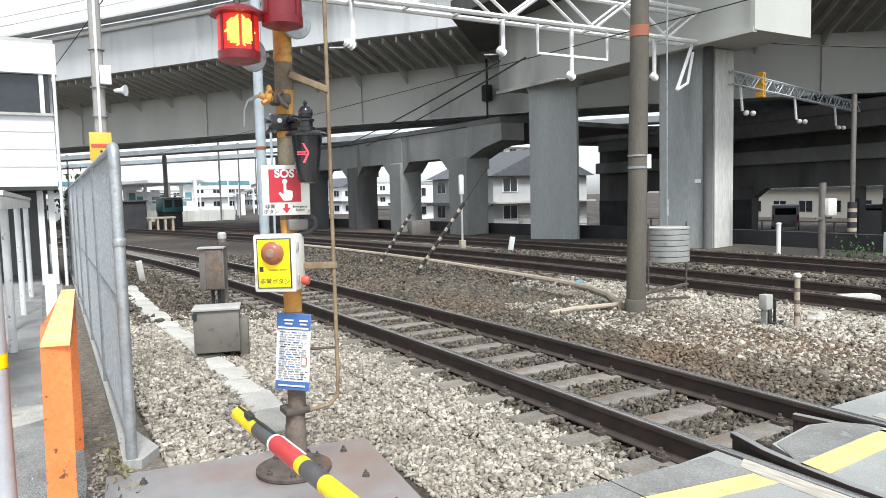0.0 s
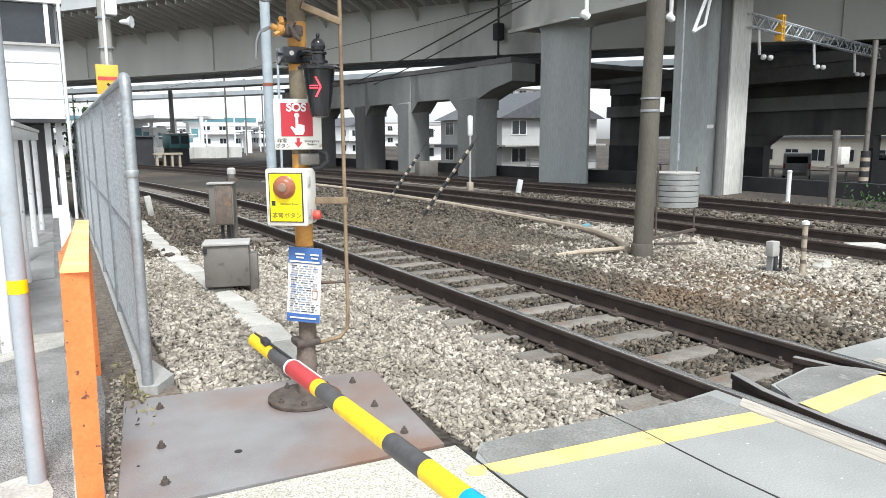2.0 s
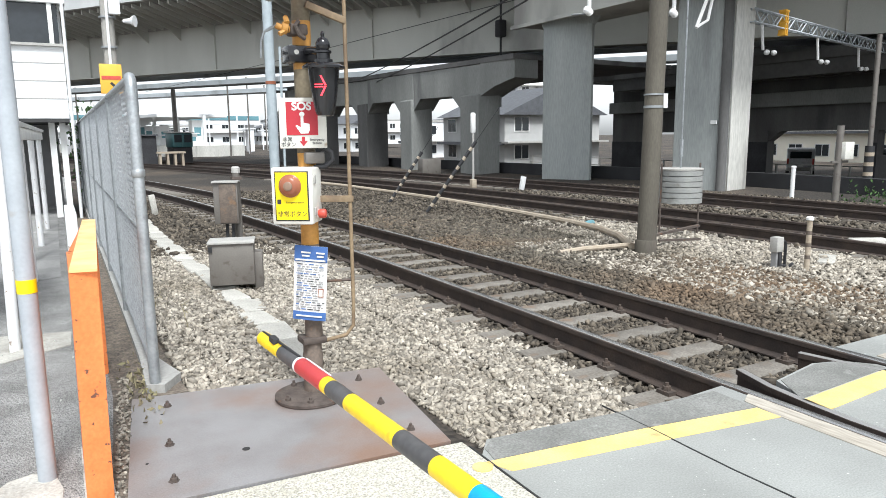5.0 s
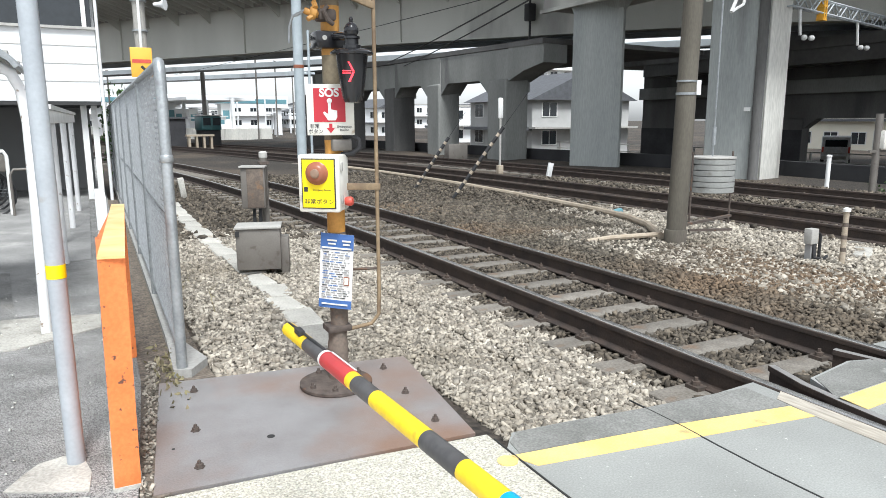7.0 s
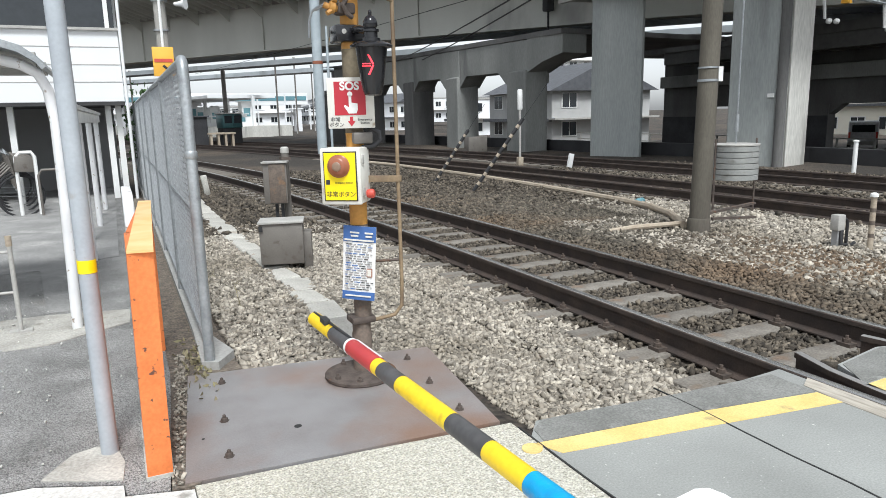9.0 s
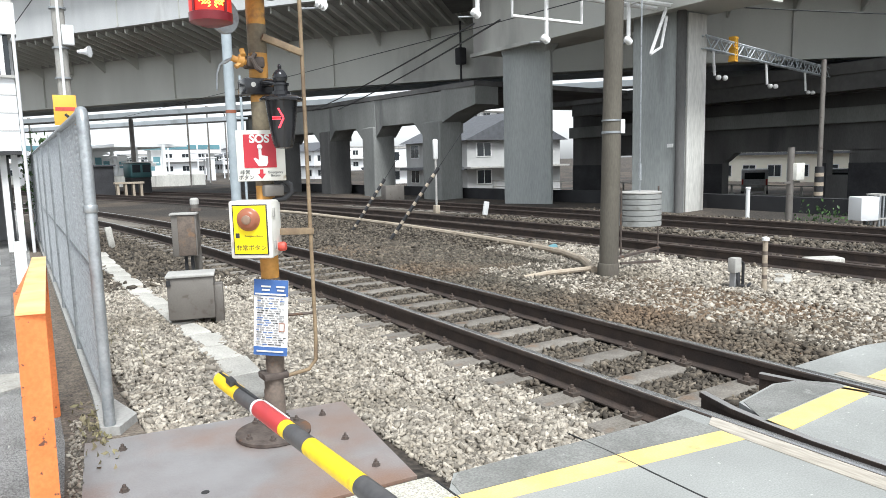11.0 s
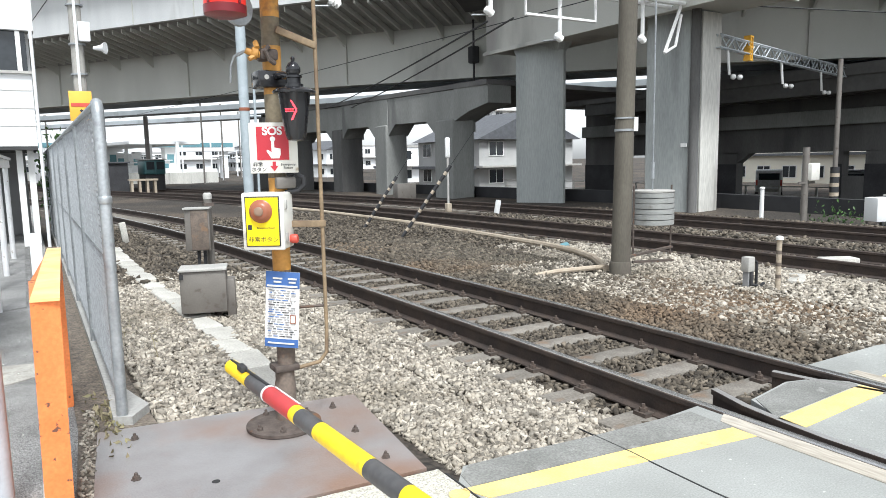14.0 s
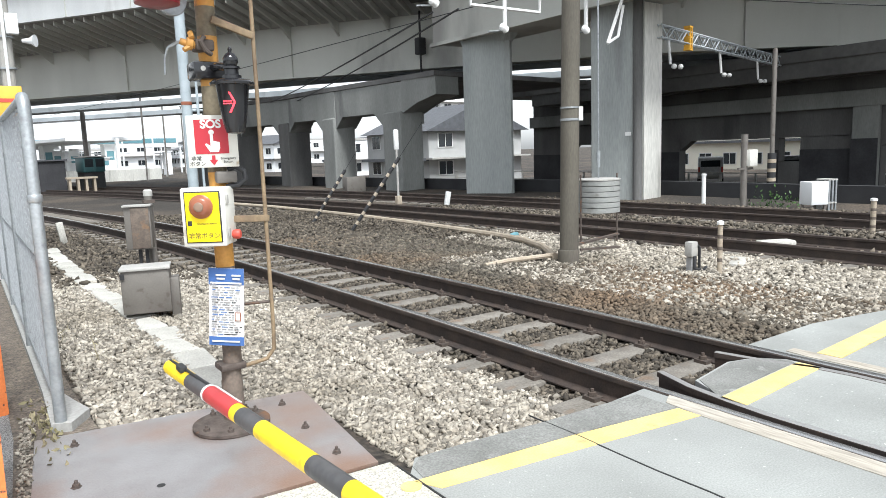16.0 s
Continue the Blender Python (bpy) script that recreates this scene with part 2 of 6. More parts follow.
    leaf=mat("leaf", (0.06, 0.13, 0.03), (0.035, 0.08, 0.02), 0.6, scale=4, isl=0.4),
    weed=mat("weed", (0.30, 0.26, 0.17), (0.20, 0.18, 0.09), 0.8, scale=4, isl=0.4),
    glass=mat("glass", (0.03, 0.035, 0.04), None, 0.08),
    wall_black=mat("wall_black", (0.035, 0.035, 0.037), (0.024, 0.024, 0.026), 0.9, scale=1.5, fine=0.1),
    # Near-black that stands for the shade beneath the station building.
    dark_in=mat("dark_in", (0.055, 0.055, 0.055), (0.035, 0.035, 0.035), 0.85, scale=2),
    roof=mat("roof", (0.11, 0.115, 0.125), (0.08, 0.083, 0.09), 0.7, scale=3, fine=0.1),
    plaster=mat("plaster", (0.86, 0.82, 0.70), (0.82, 0.77, 0.65), 0.85, scale=0.8, fine=0.04),
    # Pale blue-grey holds hazy light on the girders; also the gantry's own grey.
    steel_pale=mat("steel_pale", (0.50, 0.54, 0.56), (0.42, 0.455, 0.475), 0.6, scale=0.8, fine=0.06, c3=(0.27, 0.28, 0.28), c3scale=0.6, stretch=(1, 1, 0.3)),
    house_pale=mat("house_pale", (0.46, 0.46, 0.45), (0.40, 0.40, 0.39), 0.85, scale=0.8, fine=0.04),
    # Near-black tone of the column bases and the distant shed.
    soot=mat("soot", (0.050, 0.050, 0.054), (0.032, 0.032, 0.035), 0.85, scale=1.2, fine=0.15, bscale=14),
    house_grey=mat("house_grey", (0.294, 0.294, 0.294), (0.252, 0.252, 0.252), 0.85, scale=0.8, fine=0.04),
    far_white=mat("far_white", (0.84, 0.85, 0.85), (0.76, 0.77, 0.78), 0.7, scale=0.3),
    teal_dark=mat("teal_dark", (0.045, 0.12, 0.125), (0.035, 0.095, 0.10), 0.45, scale=0.8),
    far_blue=mat("far_blue", (0.14, 0.30, 0.34), (0.12, 0.25, 0.29), 0.5, scale=0.5),
    car_white=mat("car_white", (0.66, 0.67, 0.68), None, 0.25),
    car_dark=mat("car_dark", (0.24, 0.25, 0.27), None, 0.25),
    cable=mat("cable", (0.02, 0.02, 0.021), None, 0.6),
    cable_beige=mat("cable_beige", (0.42, 0.36, 0.28), (0.34, 0.28, 0.21), 0.8, scale=6, fine=0.15),
    rust_beige=mat("rust_beige", (0.27, 0.20, 0.12), (0.17, 0.12, 0.075), 0.75, scale=10, fine=0.12, c3=(0.15, 0.09, 0.06), c3scale=14),
)


# ---- mesh helpers ----
def mesh_of(bm, name, material, smooth=False):
    me = bpy.data.meshes.new(name)
    bmesh.ops.recalc_face_normals(bm, faces=bm.faces)
    bm.to_mesh(me)
    bm.free()
    for m in material if isinstance(material, (list, tuple)) else [material]:
        me.materials.append(M[m])
    if smooth:
        for p in me.polygons:
            p.use_smooth = True
        me.set_sharp_from_angle(angle=radians(38))
    return me


def part(name, bm, material, parent=None, label="", smooth=True, at=None):
    """One mesh object under a thing or under a part."""
    ob = new(name, mesh_of(bm, name, material, smooth))
    ob.parent = parent
    if at is not None:
        ob.matrix_basis = at
    if label:
        ob["label"] = label
    return ob


def thing(name, at, label, category, group="", kind=""):
    ob = new(name)
    ob.empty_display_size = 0.1
    ob.matrix_basis = at
    return tagged(ob, label, category, group, kind)


def setting(name, bm, material, label, category="", smooth=False):
    return tagged(part(name, bm, material, None, smooth=smooth), label, category or name.split("_")[0], kind="structure")


def box(bm, x0, x1, y0, y1, z0, z1, bevel=0.0, m=None):
    r = bmesh.ops.create_cube(bm, size=1, matrix=Matrix.LocRotScale(((x0 + x1) / 2, (y0 + y1) / 2, (z0 + z1) / 2), None, (x1 - x0, y1 - y0, z1 - z0)))
    vs = r["verts"]
    if bevel:
        es = list({e for v in vs for e in v.link_edges})
        vs = list({v for f in bmesh.ops.bevel(bm, geom=es, offset=bevel, segments=2, affect="EDGES", profile=0.5)["faces"] for v in f.verts} | {v for v in vs if v.is_valid})
    if m is not None:
        bmesh.ops.transform(bm, matrix=m, verts=vs)
    return bm


def B(*a, **k):
    return box(bmesh.new(), *a, **k)


def tube(bm, pts, r, seg=10, caps=True):
    """A round tube through points; r may be one radius or one for each point."""
    pts = [Vector(p) for p in pts]
    rr = r if isinstance(r, (list, tuple)) else [r] * len(pts)
    rings, side = [], None
    for i, p in enumerate(pts):
        d = (pts[min(i + 1, len(pts) - 1)] - pts[max(i - 1, 0)]).normalized()
        if side is None:
            side = d.cross(Vector((0, 0, 1)) if abs(d.z) < 0.9 else Vector((0, 1, 0))).normalized()
        side = (side - d * side.dot(d)).normalized()
        up = d.cross(side)
        rings.append([bm.verts.new(p + (side * math.cos(a) + up * math.sin(a)) * rr[i]) for a in (2 * math.pi * k / seg for k in range(seg))])
    for a, b in zip(rings, rings[1:]):
        for k in range(seg):
            bm.faces.new((a[k], a[(k + 1) % seg], b[(k + 1) % seg], b[k]))
    if caps:
        bm.faces.new(rings[0][::-1])
        bm.faces.new(rings[-1])
    return bm


def T(pts, r, seg=10):
    return tube(bmesh.new(), pts, r, seg)


def cyl(bm, x, y, z0, z1, r, seg=20):
    return tube(bm, [(x, y, z0), (x, y, z1)], r, seg)


def lathe(bm, prof, seg=24, at=None):
    """A turned shape from (radius, height) pairs round the z axis."""
    rings = [[bm.verts.new((r * math.cos(2 * math.pi * k / seg), r * math.sin(2 * math.pi * k / seg), z)) for k in range(seg)] for r, z in prof]
    for a, b in zip(rings, rings[1:]):
        for k in range(seg):
            bm.faces.new((a[k], a[(k + 1) % seg], b[(k + 1) % seg], b[k]))
    bm.faces.new(rings[0][::-1])
    bm.faces.new(rings[-1])
    if at is not None:
        bmesh.ops.transform(bm, matrix=at, verts=[v for ring in rings for v in ring])
    return bm


def prism(bm, outline, d0, d1, m=None):
    """An outline in x, z drawn out along y from d0 to d1."""
    a = [bm.verts.new((x, d0, z)) for x, z in outline]
    b = [bm.verts.new((x, d1, z)) for x, z in outline]
    bm.faces.new(a)
    bm.faces.new(b[::-1])
    for i in range(len(a)):
        j = (i + 1) % len(a)
        bm.faces.new((a[i], b[i], b[j], a[j]))
    if m is not None:
        bmesh.ops.transform(bm, matrix=m, verts=a + b)
    return bm


def slab(bm, outline, z0, z1):
    """A plan outline in x, y drawn up from z0 to z1."""
    a = [bm.verts.new((x, y, z0)) for x, y in outline]
    b = [bm.verts.new((x, y, z1)) for x, y in outline]
    bm.faces.new(a)
    bm.faces.new(b)
    for i in range(len(a)):
        j = (i + 1) % len(a)
        bm.faces.new((a[i], a[j], b[j], b[i]))
    return bm


def sweep(bm, prof, line):
    """A closed profile (offset to the side, height) swept along a plan line of (x, y) points."""
    rings = []
    for i, (x, y) in enumerate(line):
        a, b = Vector(line[max(i - 1, 0)]), Vector(line[min(i + 1, len(line) - 1)])
        d = (b - a).normalized()
        rings.append([bm.verts.new((x + d.y * o, y - d.x * o, z)) for o, z in prof])
    for p, q in zip(rings, rings[1:]):
        for k in range(len(prof)):
            j = (k + 1) % len(prof)
            bm.faces.new((p[k], p[j], q[j], q[k]))
    bm.faces.new(rings[0])
    bm.faces.new(rings[-1][::-1])
    return bm


def words(name, text, size, material, parent, m, label=""):
    """Flat lettering in the built-in font, as a mesh."""
    cu = bpy.data.curves.new(name, "FONT")
    cu.body, cu.size, cu.extrude, cu.align_x, cu.align_y = text, size, 0.0006, "CENTER", "CENTER"
    cu.offset = size * 0.035 if text == "SOS" else 0.0
    tmp = bpy.data.objects.new(name, cu)
    scene.collection.objects.link(tmp)
    bpy.context.view_layer.update()
    me = bpy.data.meshes.new_from_object(tmp.evaluated_get(bpy.context.evaluated_depsgraph_get()))
    bpy.data.objects.remove(tmp)
    me.materials.clear()
    me.materials.append(M[material])
    ob = new(name, me)
    ob.parent = parent
    ob.matrix_basis = m @ pose(0, 0, 0, 90, 0, 0)
    if label:
        ob["label"] = label
    return ob


def bend(y):
    """How far the tracks have swung to the left at y."""
    if y < 4:
        return 0.0
    return -((y - 4) ** 2) / 260 if y < 40 else -(36**2) / 260 - (y - 40) * 36 / 130


def along(x, y0, y1, step=1.0):
    n = max(2, int((y1 - y0) / step) + 1)
    return [(x + bend(y0 + (y1 - y0) * i / (n - 1)), y0 + (y1 - y0) * i / (n - 1)) for i in range(n)]


# ---- ground ----
def ground_z(x, y):
    """Height of the ballast surface."""
    if x > 17.2:
        return -0.2 - min(1.3, max(0.0, (x - 19.0)) * 0.25)
    t = x - bend(y)
    if t < 2.3:
        out = -0.06 - 0.10 * min(1, max(0, (t - 1.4) / 0.9))
    else:
        out = -0.165 - 0.025 * math.sin(t * 2.1)
    w = min(min(1.0, max(0.0, (abs(t - c) - 0.95) / 0.5)) for c in (3.735, 9.51, 12.95))
    return -0.192 * (1 - w) + out * w


def grid_mesh(name, xs, ys, material):
    vs = [(x, y, ground_z(x, y)) for y in ys for x in xs]
    n = len(xs)
    fs = [(j * n + i, j * n + i + 1, (j + 1) * n + i + 1, (j + 1) * n + i) for j in range(len(ys) - 1) for i in range(n - 1)]
    me = bpy.data.meshes.new(name)
    me.from_pydata(vs, [], fs)
    me.materials.append(M[material])
    return new(name, me)


xs = [-900, -300, -100, -40, -12, -4, -1, 0.2] + [0.5 + 0.25 * i for i in range(58)] + [15.5, 17, 19, 20, 22, 24, 26.5, 30, 40, 60, 120, 400, 900]
ys = [-900, -200, -60, -20, -8, -3, 0, 2.3] + [2.8 + 0.5 * i for i in range(75)] + [42, 48, 56, 70, 100, 200, 500, 1200]
tagged(grid_mesh("ground", xs, ys, "ballast_bed"), "brown grey crushed stone railway ballast ground", "ground", kind="structure")


def stones(name, count, region, size, material, label, seed, keep, place=None):
    """Loose angular stones strewn over a stretch of the plan, as one mesh."""
    rng = np.random.default_rng(seed)
    base = np.array([(x, y, z) for x in (-1, 1) for y in (-1, 1) for z in (-1, 1)], float) * 0.72
    quads = ((0, 1, 3, 2), (4, 6, 7, 5), (0, 4, 5, 1), (2, 3, 7, 6), (0, 2, 6, 4), (1, 5, 7, 3))
    tri = np.array([t for a, b, c, d in quads for t in ((a, b, c), (a, c, d))])
    x0, x1, y0, y1 = region
    px = rng.uniform(x0, x1, count)
    py = y0 + (y1 - y0) * rng.uniform(0, 1, count) ** keep
    ok = np.array([(place or open_ballast)(a, b) for a, b in zip(px, py)])
    px, py = px[ok], py[ok]
    n = len(px)
    pz = np.array([0.003 if place else ground_z(a, b) for a, b in zip(px, py)])
    s = size * rng.lognormal(0, 0.2, n)
    v = base[None] + rng.uniform(-0.42, 0.42, (n, len(base), 3))
    v = v * (s[:, None] * rng.uniform([1.0, 0.65, 0.45], [1.8, 1.05, 0.8], (n, 3)))[:, None]
    q = rng.normal(size=(n, 4)) * [1, 0.35, 0.35, 1]
    q /= np.linalg.norm(q, axis=1, keepdims=True)
    w, a, b, c = q.T
    rot = np.stack([np.stack([1 - 2 * (b * b + c * c), 2 * (a * b - w * c), 2 * (a * c + w * b)], -1), np.stack([2 * (a * b + w * c), 1 - 2 * (a * a + c * c), 2 * (b * c - w * a)], -1), np.stack([2 * (a * c - w * b), 2 * (b * c + w * a), 1 - 2 * (a * a + b * b)], -1)], 1)
    v = np.einsum("nij,nkj->nki", rot, v)
    v += np.stack([px, py, pz + s * rng.uniform(-0.1, 1.0, n)], -1)[:, None]
    f = (tri[None] + (np.arange(n) * len(base))[:, None, None]).reshape(-1, 3)
    me = bpy.data.meshes.new(name)
    me.vertices.add(n * len(base))
    me.vertices.foreach_set("co", v.reshape(-1).astype(np.float32))
    me.loops.add(f.size)
    me.loops.foreach_set("vertex_index", f.reshape(-1).astype(np.int32))
    me.polygons.add(len(f))
    me.polygons.foreach_set("loop_start", np.arange(0, f.size, 3, dtype=np.int32))
    me.update(calc_edges=True)
    me.materials.append(M[material])
    return tagged(new(name, me), label, "gravel", kind="stuff")


def open_ballast(x, y):
    """Whether loose stones lie at a spot of the plan."""
    t = x - bend(y)
    if y < 2.47 + (0.03 * math.sin(x * 9)):
        return x > 5.3 and y > 2.5 - 0.32 * (x - 5.3)
    if y < 4.1 and x < 0.5:
        return False
    if x < 0.52 or (x < 1.62 and y < 3.84):
        return False
    if 4.2 < y < 13 and abs(x - trough_x(y)) < 0.085 + 0.05 * math.sin(y * 5.3) * math.sin(y * 2.1 + 1):
        return False
    for r in (3.17, 4.30, 8.95, 10.08, 12.4, 13.53):
        if abs(t - r) < 0.075:
            return False
    return not any(abs(t - c) < 0.96 and ((y - 2.71) / 0.535) % 1 < 0.375 for c in (3.735, 9.51, 12.95))


def trough_x(y):
    return 1.27 + 0.024 * (y - 4.3) if y < 6.1 else 1.313 - 0.035 * (y - 6.1) if y < 9.4 else 1.1975


# ---- tracks ----
RAIL = [(-0.062, -0.165), (0.062, -0.165), (0.062, -0.155), (0.012, -0.135), (0.009, -0.045), (0.033, -0.035), (0.033, -0.008), (0.026, -0.0015), (-0.026, -0.0015), (-0.033, -0.008), (-0.033, -0.035), (-0.009, -0.045), (-0.012, -0.135), (-0.062, -0.155)]
HEAD = [(-0.027, -0.004), (0.027, -0.004), (0.027, 0.0), (0.021, 0.0015), (-0.021, 0.0015), (-0.027, 0.0)]


def track(name, centre, y0, y1, label, shine, near):
    tr = thing(name, pose(0, 0, 0), label, "railway track", kind="structure")
    for o in (-0.565, 0.565):
        line = along(centre + o, y0, y1)
        r = part("rail", sweep(bmesh.new(), RAIL, line), "rail", tr)
        if shine:
            part("running_surface", sweep(bmesh.new(), HEAD, line), "rail_head", r, "polished steel rail top")
    me = mesh_of(sleeper_mesh(), "sleeper", "sleeper", True)
    cl = mesh_of(clip_mesh(), "rail_clip", "clip")
    y = 2.81 - 0.535 * math.floor((2.81 - y0) / 0.535)
    while y < min(y1, near):
        if y > 2.45:
            s = new("sleeper", me)
            s.parent = tr
            s.matrix_basis = pose(centre + bend(y), y, 0, 0, 0, -math.degrees(math.atan((bend(y + 0.1) - bend(y - 0.1)) / 0.2)) * -1)
            if y < 9 and centre < 5:
                for o in (-0.565, 0.565):
                    for side in (-1, 1):
                        c = new("rail_clip", cl)
                        c.parent = s
                        c.matrix_basis = pose(o + side * 0.085, 0, -0.165, 0, 0, 0 if side > 0 else 180)
        y += 0.535
    return tr


def sleeper_mesh():
    bm = bmesh.new()
    box(bm, -0.95, 0.95, -0.1, 0.1, -0.30, -0.165, 0.012)
    return bm


def clip_mesh():
    bm = bmesh.new()
    box(bm, -0.04, 0.035, -0.05, 0.05, 0.0, 0.024)
    tube(bm, [(0.0, 0.0, 0.02), (0.0, 0.0, 0.05)], 0.026, 6)
    tube(bm, [(0.0, 0.0, 0.045), (0.0, 0.0, 0.072)], 0.012, 6)
    return bm


track("track_1", 3.735, -14, 70, "railway track with brown rails on concrete sleepers in ballast", True, 30)
track("track_2", 9.51, -14, 70, "second railway track with brown rails on concrete sleepers", False, 26)
track("track_3", 12.95, -14, 70, "third railway track with brown rails beside viaduct piers", False, 24)

# ---- crossing surface ----
bm = slab(bmesh.new(), [(1.50, -14), (1.50, 2.40), (1.60, 2.52), (1.9, 2.50), (2.35, 2.45), (2.8, 2.42), (3.11, 2.44), (3.11, -14)], -0.35, 0.0)
setting("road", bm, "asphalt", "grey worn asphalt of the level crossing", "road")
tagged(part("road_edge", slab(bmesh.new(), [(1.52, 2.33), (2.3, 2.243), (3.0, 2.14), (3.0, 2.40), (2.8, 2.415), (2.35, 2.445), (1.9, 2.49), (1.62, 2.51), (1.54, 2.44)], -0.02, 0.0035), "old_asphalt", smooth=False), "darker weathered asphalt at the crossing's edge", "road", kind="structure")
tagged(part("road_edge", slab(bmesh.new(), [(3.31, 2.095), (4.19, 2.145), (4.21, 2.2), (4.1, 2.34), (3.9, 2.40), (3.47, 2.325)], -0.02, 0.002), "old_asphalt", smooth=False), "darker weathered asphalt between the rails", "road", kind="structure")
setting("road_between_rails", slab(bmesh.new(), [(3.29, -14), (3.29, 2.0), (3.45, 2.34), (3.9, 2.42), (4.1, 2.36), (4.22, 2.2), (4.22, -14)], -0.35, -0.002), "asphalt", "grey asphalt panel between the rails", "road")
setting("road_beyond", slab(bmesh.new(), [(4.35, -14), (4.35, 2.55), (5.2, 2.55), (6.4, 2.3), (16.5, -0.8), (16.5, -14)], -0.35, -0.004), "asphalt", "grey asphalt of the crossing beyond the track", "road")
setting("pavement_concrete", slab(bmesh.new(), [(0.115, -14), (0.115, 2.66), (0.8, 2.62), (1.49, 2.56), (1.49, -14)], -0.35, -0.002), "aggregate", "pale exposed aggregate concrete beside the crossing", "pavement")
setting("pavement_white", slab(bmesh.new(), [(-8, -14), (-8, 3.3), (-0.46, 2.94), (-0.139, 2.79), (-0.135, 2.70), (0.110, 2.63), (0.110, -14)], -0.35, 0.0), "kerb", "white painted concrete slab at the walkway's end", "pavement")
setting("pavement", slab(bmesh.new(), [(-30, 3.42), (-8, 3.32), (-0.46, 2.96), (-0.135, 2.81), (-0.130, 2.72), (0.025, 2.67), (0.12, 3.95), (0.21, 14.0), (0.21, 30), (-30, 30)], -0.35, -0.004), "walk_asphalt", "dark speckled asphalt walkway beside the railway", "pavement")
tagged(part("pavement_patch", slab(bmesh.new(), [(-0.44, 2.985), (-0.28, 2.90), (-0.14, 2.84), (-0.13, 3.0), (-0.16, 3.16), (-0.24, 3.21), (-0.33, 3.18), (-0.38, 3.1)], -0.02, 0.002), "trough", smooth=False), "pale mortar patch at the pole's foot", "patch", kind="structure")
tagged(part("walkway_slab", slab(bmesh.new(), [(-8, 5.0), (-0.55, 4.95), (-0.06, 5.25), (-0.05, 5.62), (-0.6, 5.75), (-8, 5.75)], -0.02, 0.003), "trough", smooth=False), "worn pale concrete strip across the walkway", "slab", kind="structure")
tagged(part("walkway_paving", slab(bmesh.new(), [(-8, 7.6), (-0.8, 7.6), (-0.62, 5.8), (-0.42, 5.8), (-0.40, 7.9), (-0.1, 8.0), (-0.1, 22), (-8, 22)], -0.02, 0.004), "paving", smooth=False), "mid grey concrete paving under the shelter", "paving", kind="structure")
tagged(part("dirt_strip", slab(bmesh.new(), [(0.03, 2.66), (0.14, 2.66), (0.26, 3.88), (0.5, 3.85), (0.48, 4.2), (0.36, 14), (0.20, 14), (0.12, 4.0)], -0.3, 0.002), "dirt", smooth=False), "strip of dirt and litter along the fence", "dirt", kind="structure")
# road markings
ym = thing("yellow_line", pose(0, 0, 0), "faded yellow painted line across the crossing", "road marking", kind="structure")
for pts in ([(1.47, 2.33), (2.33, 2.235), (3.0, 2.13), (3.0, 1.995), (2.31, 2.095), (1.53, 2.205)], [(3.30, 2.08), (4.20, 2.13), (4.20, 1.985), (3.30, 1.93)], [(4.48, 2.15), (7.5, 2.35), (7.5, 2.2), (4.48, 2.0)]):
    part("stripe", slab(bmesh.new(), pts, -0.003, 0.003), "line_yellow", ym, smooth=False)
part("dot", lathe(bmesh.new(), [(0.045, -0.003), (0.045, 0.003)], 14, pose(1.44, 2.30, 0)), "line_yellow", ym, smooth=False)
wl = [(1.56, -3), (1.56, 1.62), (1.58, 1.68), (1.63, 1.715), (1.80, 1.74), (1.85, 1.72), (1.87, 1.66), (1.87, -3)]
tagged(part("white_line", slab(bmesh.new(), wl, -0.003, 0.004), "line_white", smooth=False), "bright white painted edge line on the asphalt", "road marking", kind="structure")
for x, y0, y1 in ((2.34, -3, 2.56), (1.495, -6, 2.5)):
    tagged(part("road_joint", slab(bmesh.new(), [(x - 0.004, y0), (x + 0.004, y0)] + [(x + 0.004 + 0.006 * math.sin(9 * v + 3 * x), v) for v in (0.2, 0.7, 1.0, 1.3, 1.5, 1.75, 2.0, 2.2)] + [(x + 0.003, y1), (x - 0.003, y1)] + [(x - 0.003 + 0.006 * math.sin(9 * v + 3 * x), v) for v in (2.2, 2.0, 1.75, 1.5, 1.3, 1.0, 0.7, 0.2)], -0.003, 0.0035), "joint", smooth=False), "dark open joint between road panels", "joint", kind="structure")
plank = tagged(part("edge_plank", slab(bmesh.new(), [(3.0, -8), (3.0, 2.03), (3.02, 2.22), (3.125, 2.28), (3.125, -8)], -0.1, 0.004), "wood", smooth=False), "weathered timber plank along the rail", "plank", kind="structure")
tagged(part("edge_plank", slab(bmesh.new(), [(4.36, -8), (4.36, 2.15), (4.38, 2.3), (4.47, 2.3), (4.47, -8)], -0.1, 0.003), "wood", smooth=False), "weathered timber plank along the far rail", "plank", kind="structure")


def guard_rail(pts, label):
    g = thing("guard_rail", pose(0, 0, 0), label, "guard rail")
    part("web", sweep(bmesh.new(), [(-0.012, -0.17), (0.012, -0.17), (0.012, -0.02), (-0.012, -0.02)], pts), "rail", g)
    part("head", sweep(bmesh.new(), [(-0.025, -0.03), (0.025, -0.03), (0.025, 0.0), (-0.025, 0.0)], pts), "rail", g)
    part("running_surface", sweep(bmesh.new(), [(-0.020, -0.001), (0.020, -0.001), (0.018, 0.003), (-0.018, 0.003)], pts), "check_head", g, "worn bright steel top")


guard_rail([(3.43, 2.57), (3.34, 2.30), (3.295, 2.02), (3.272, 1.8), (3.272, -10)], "flared steel check rail inside the near rail")
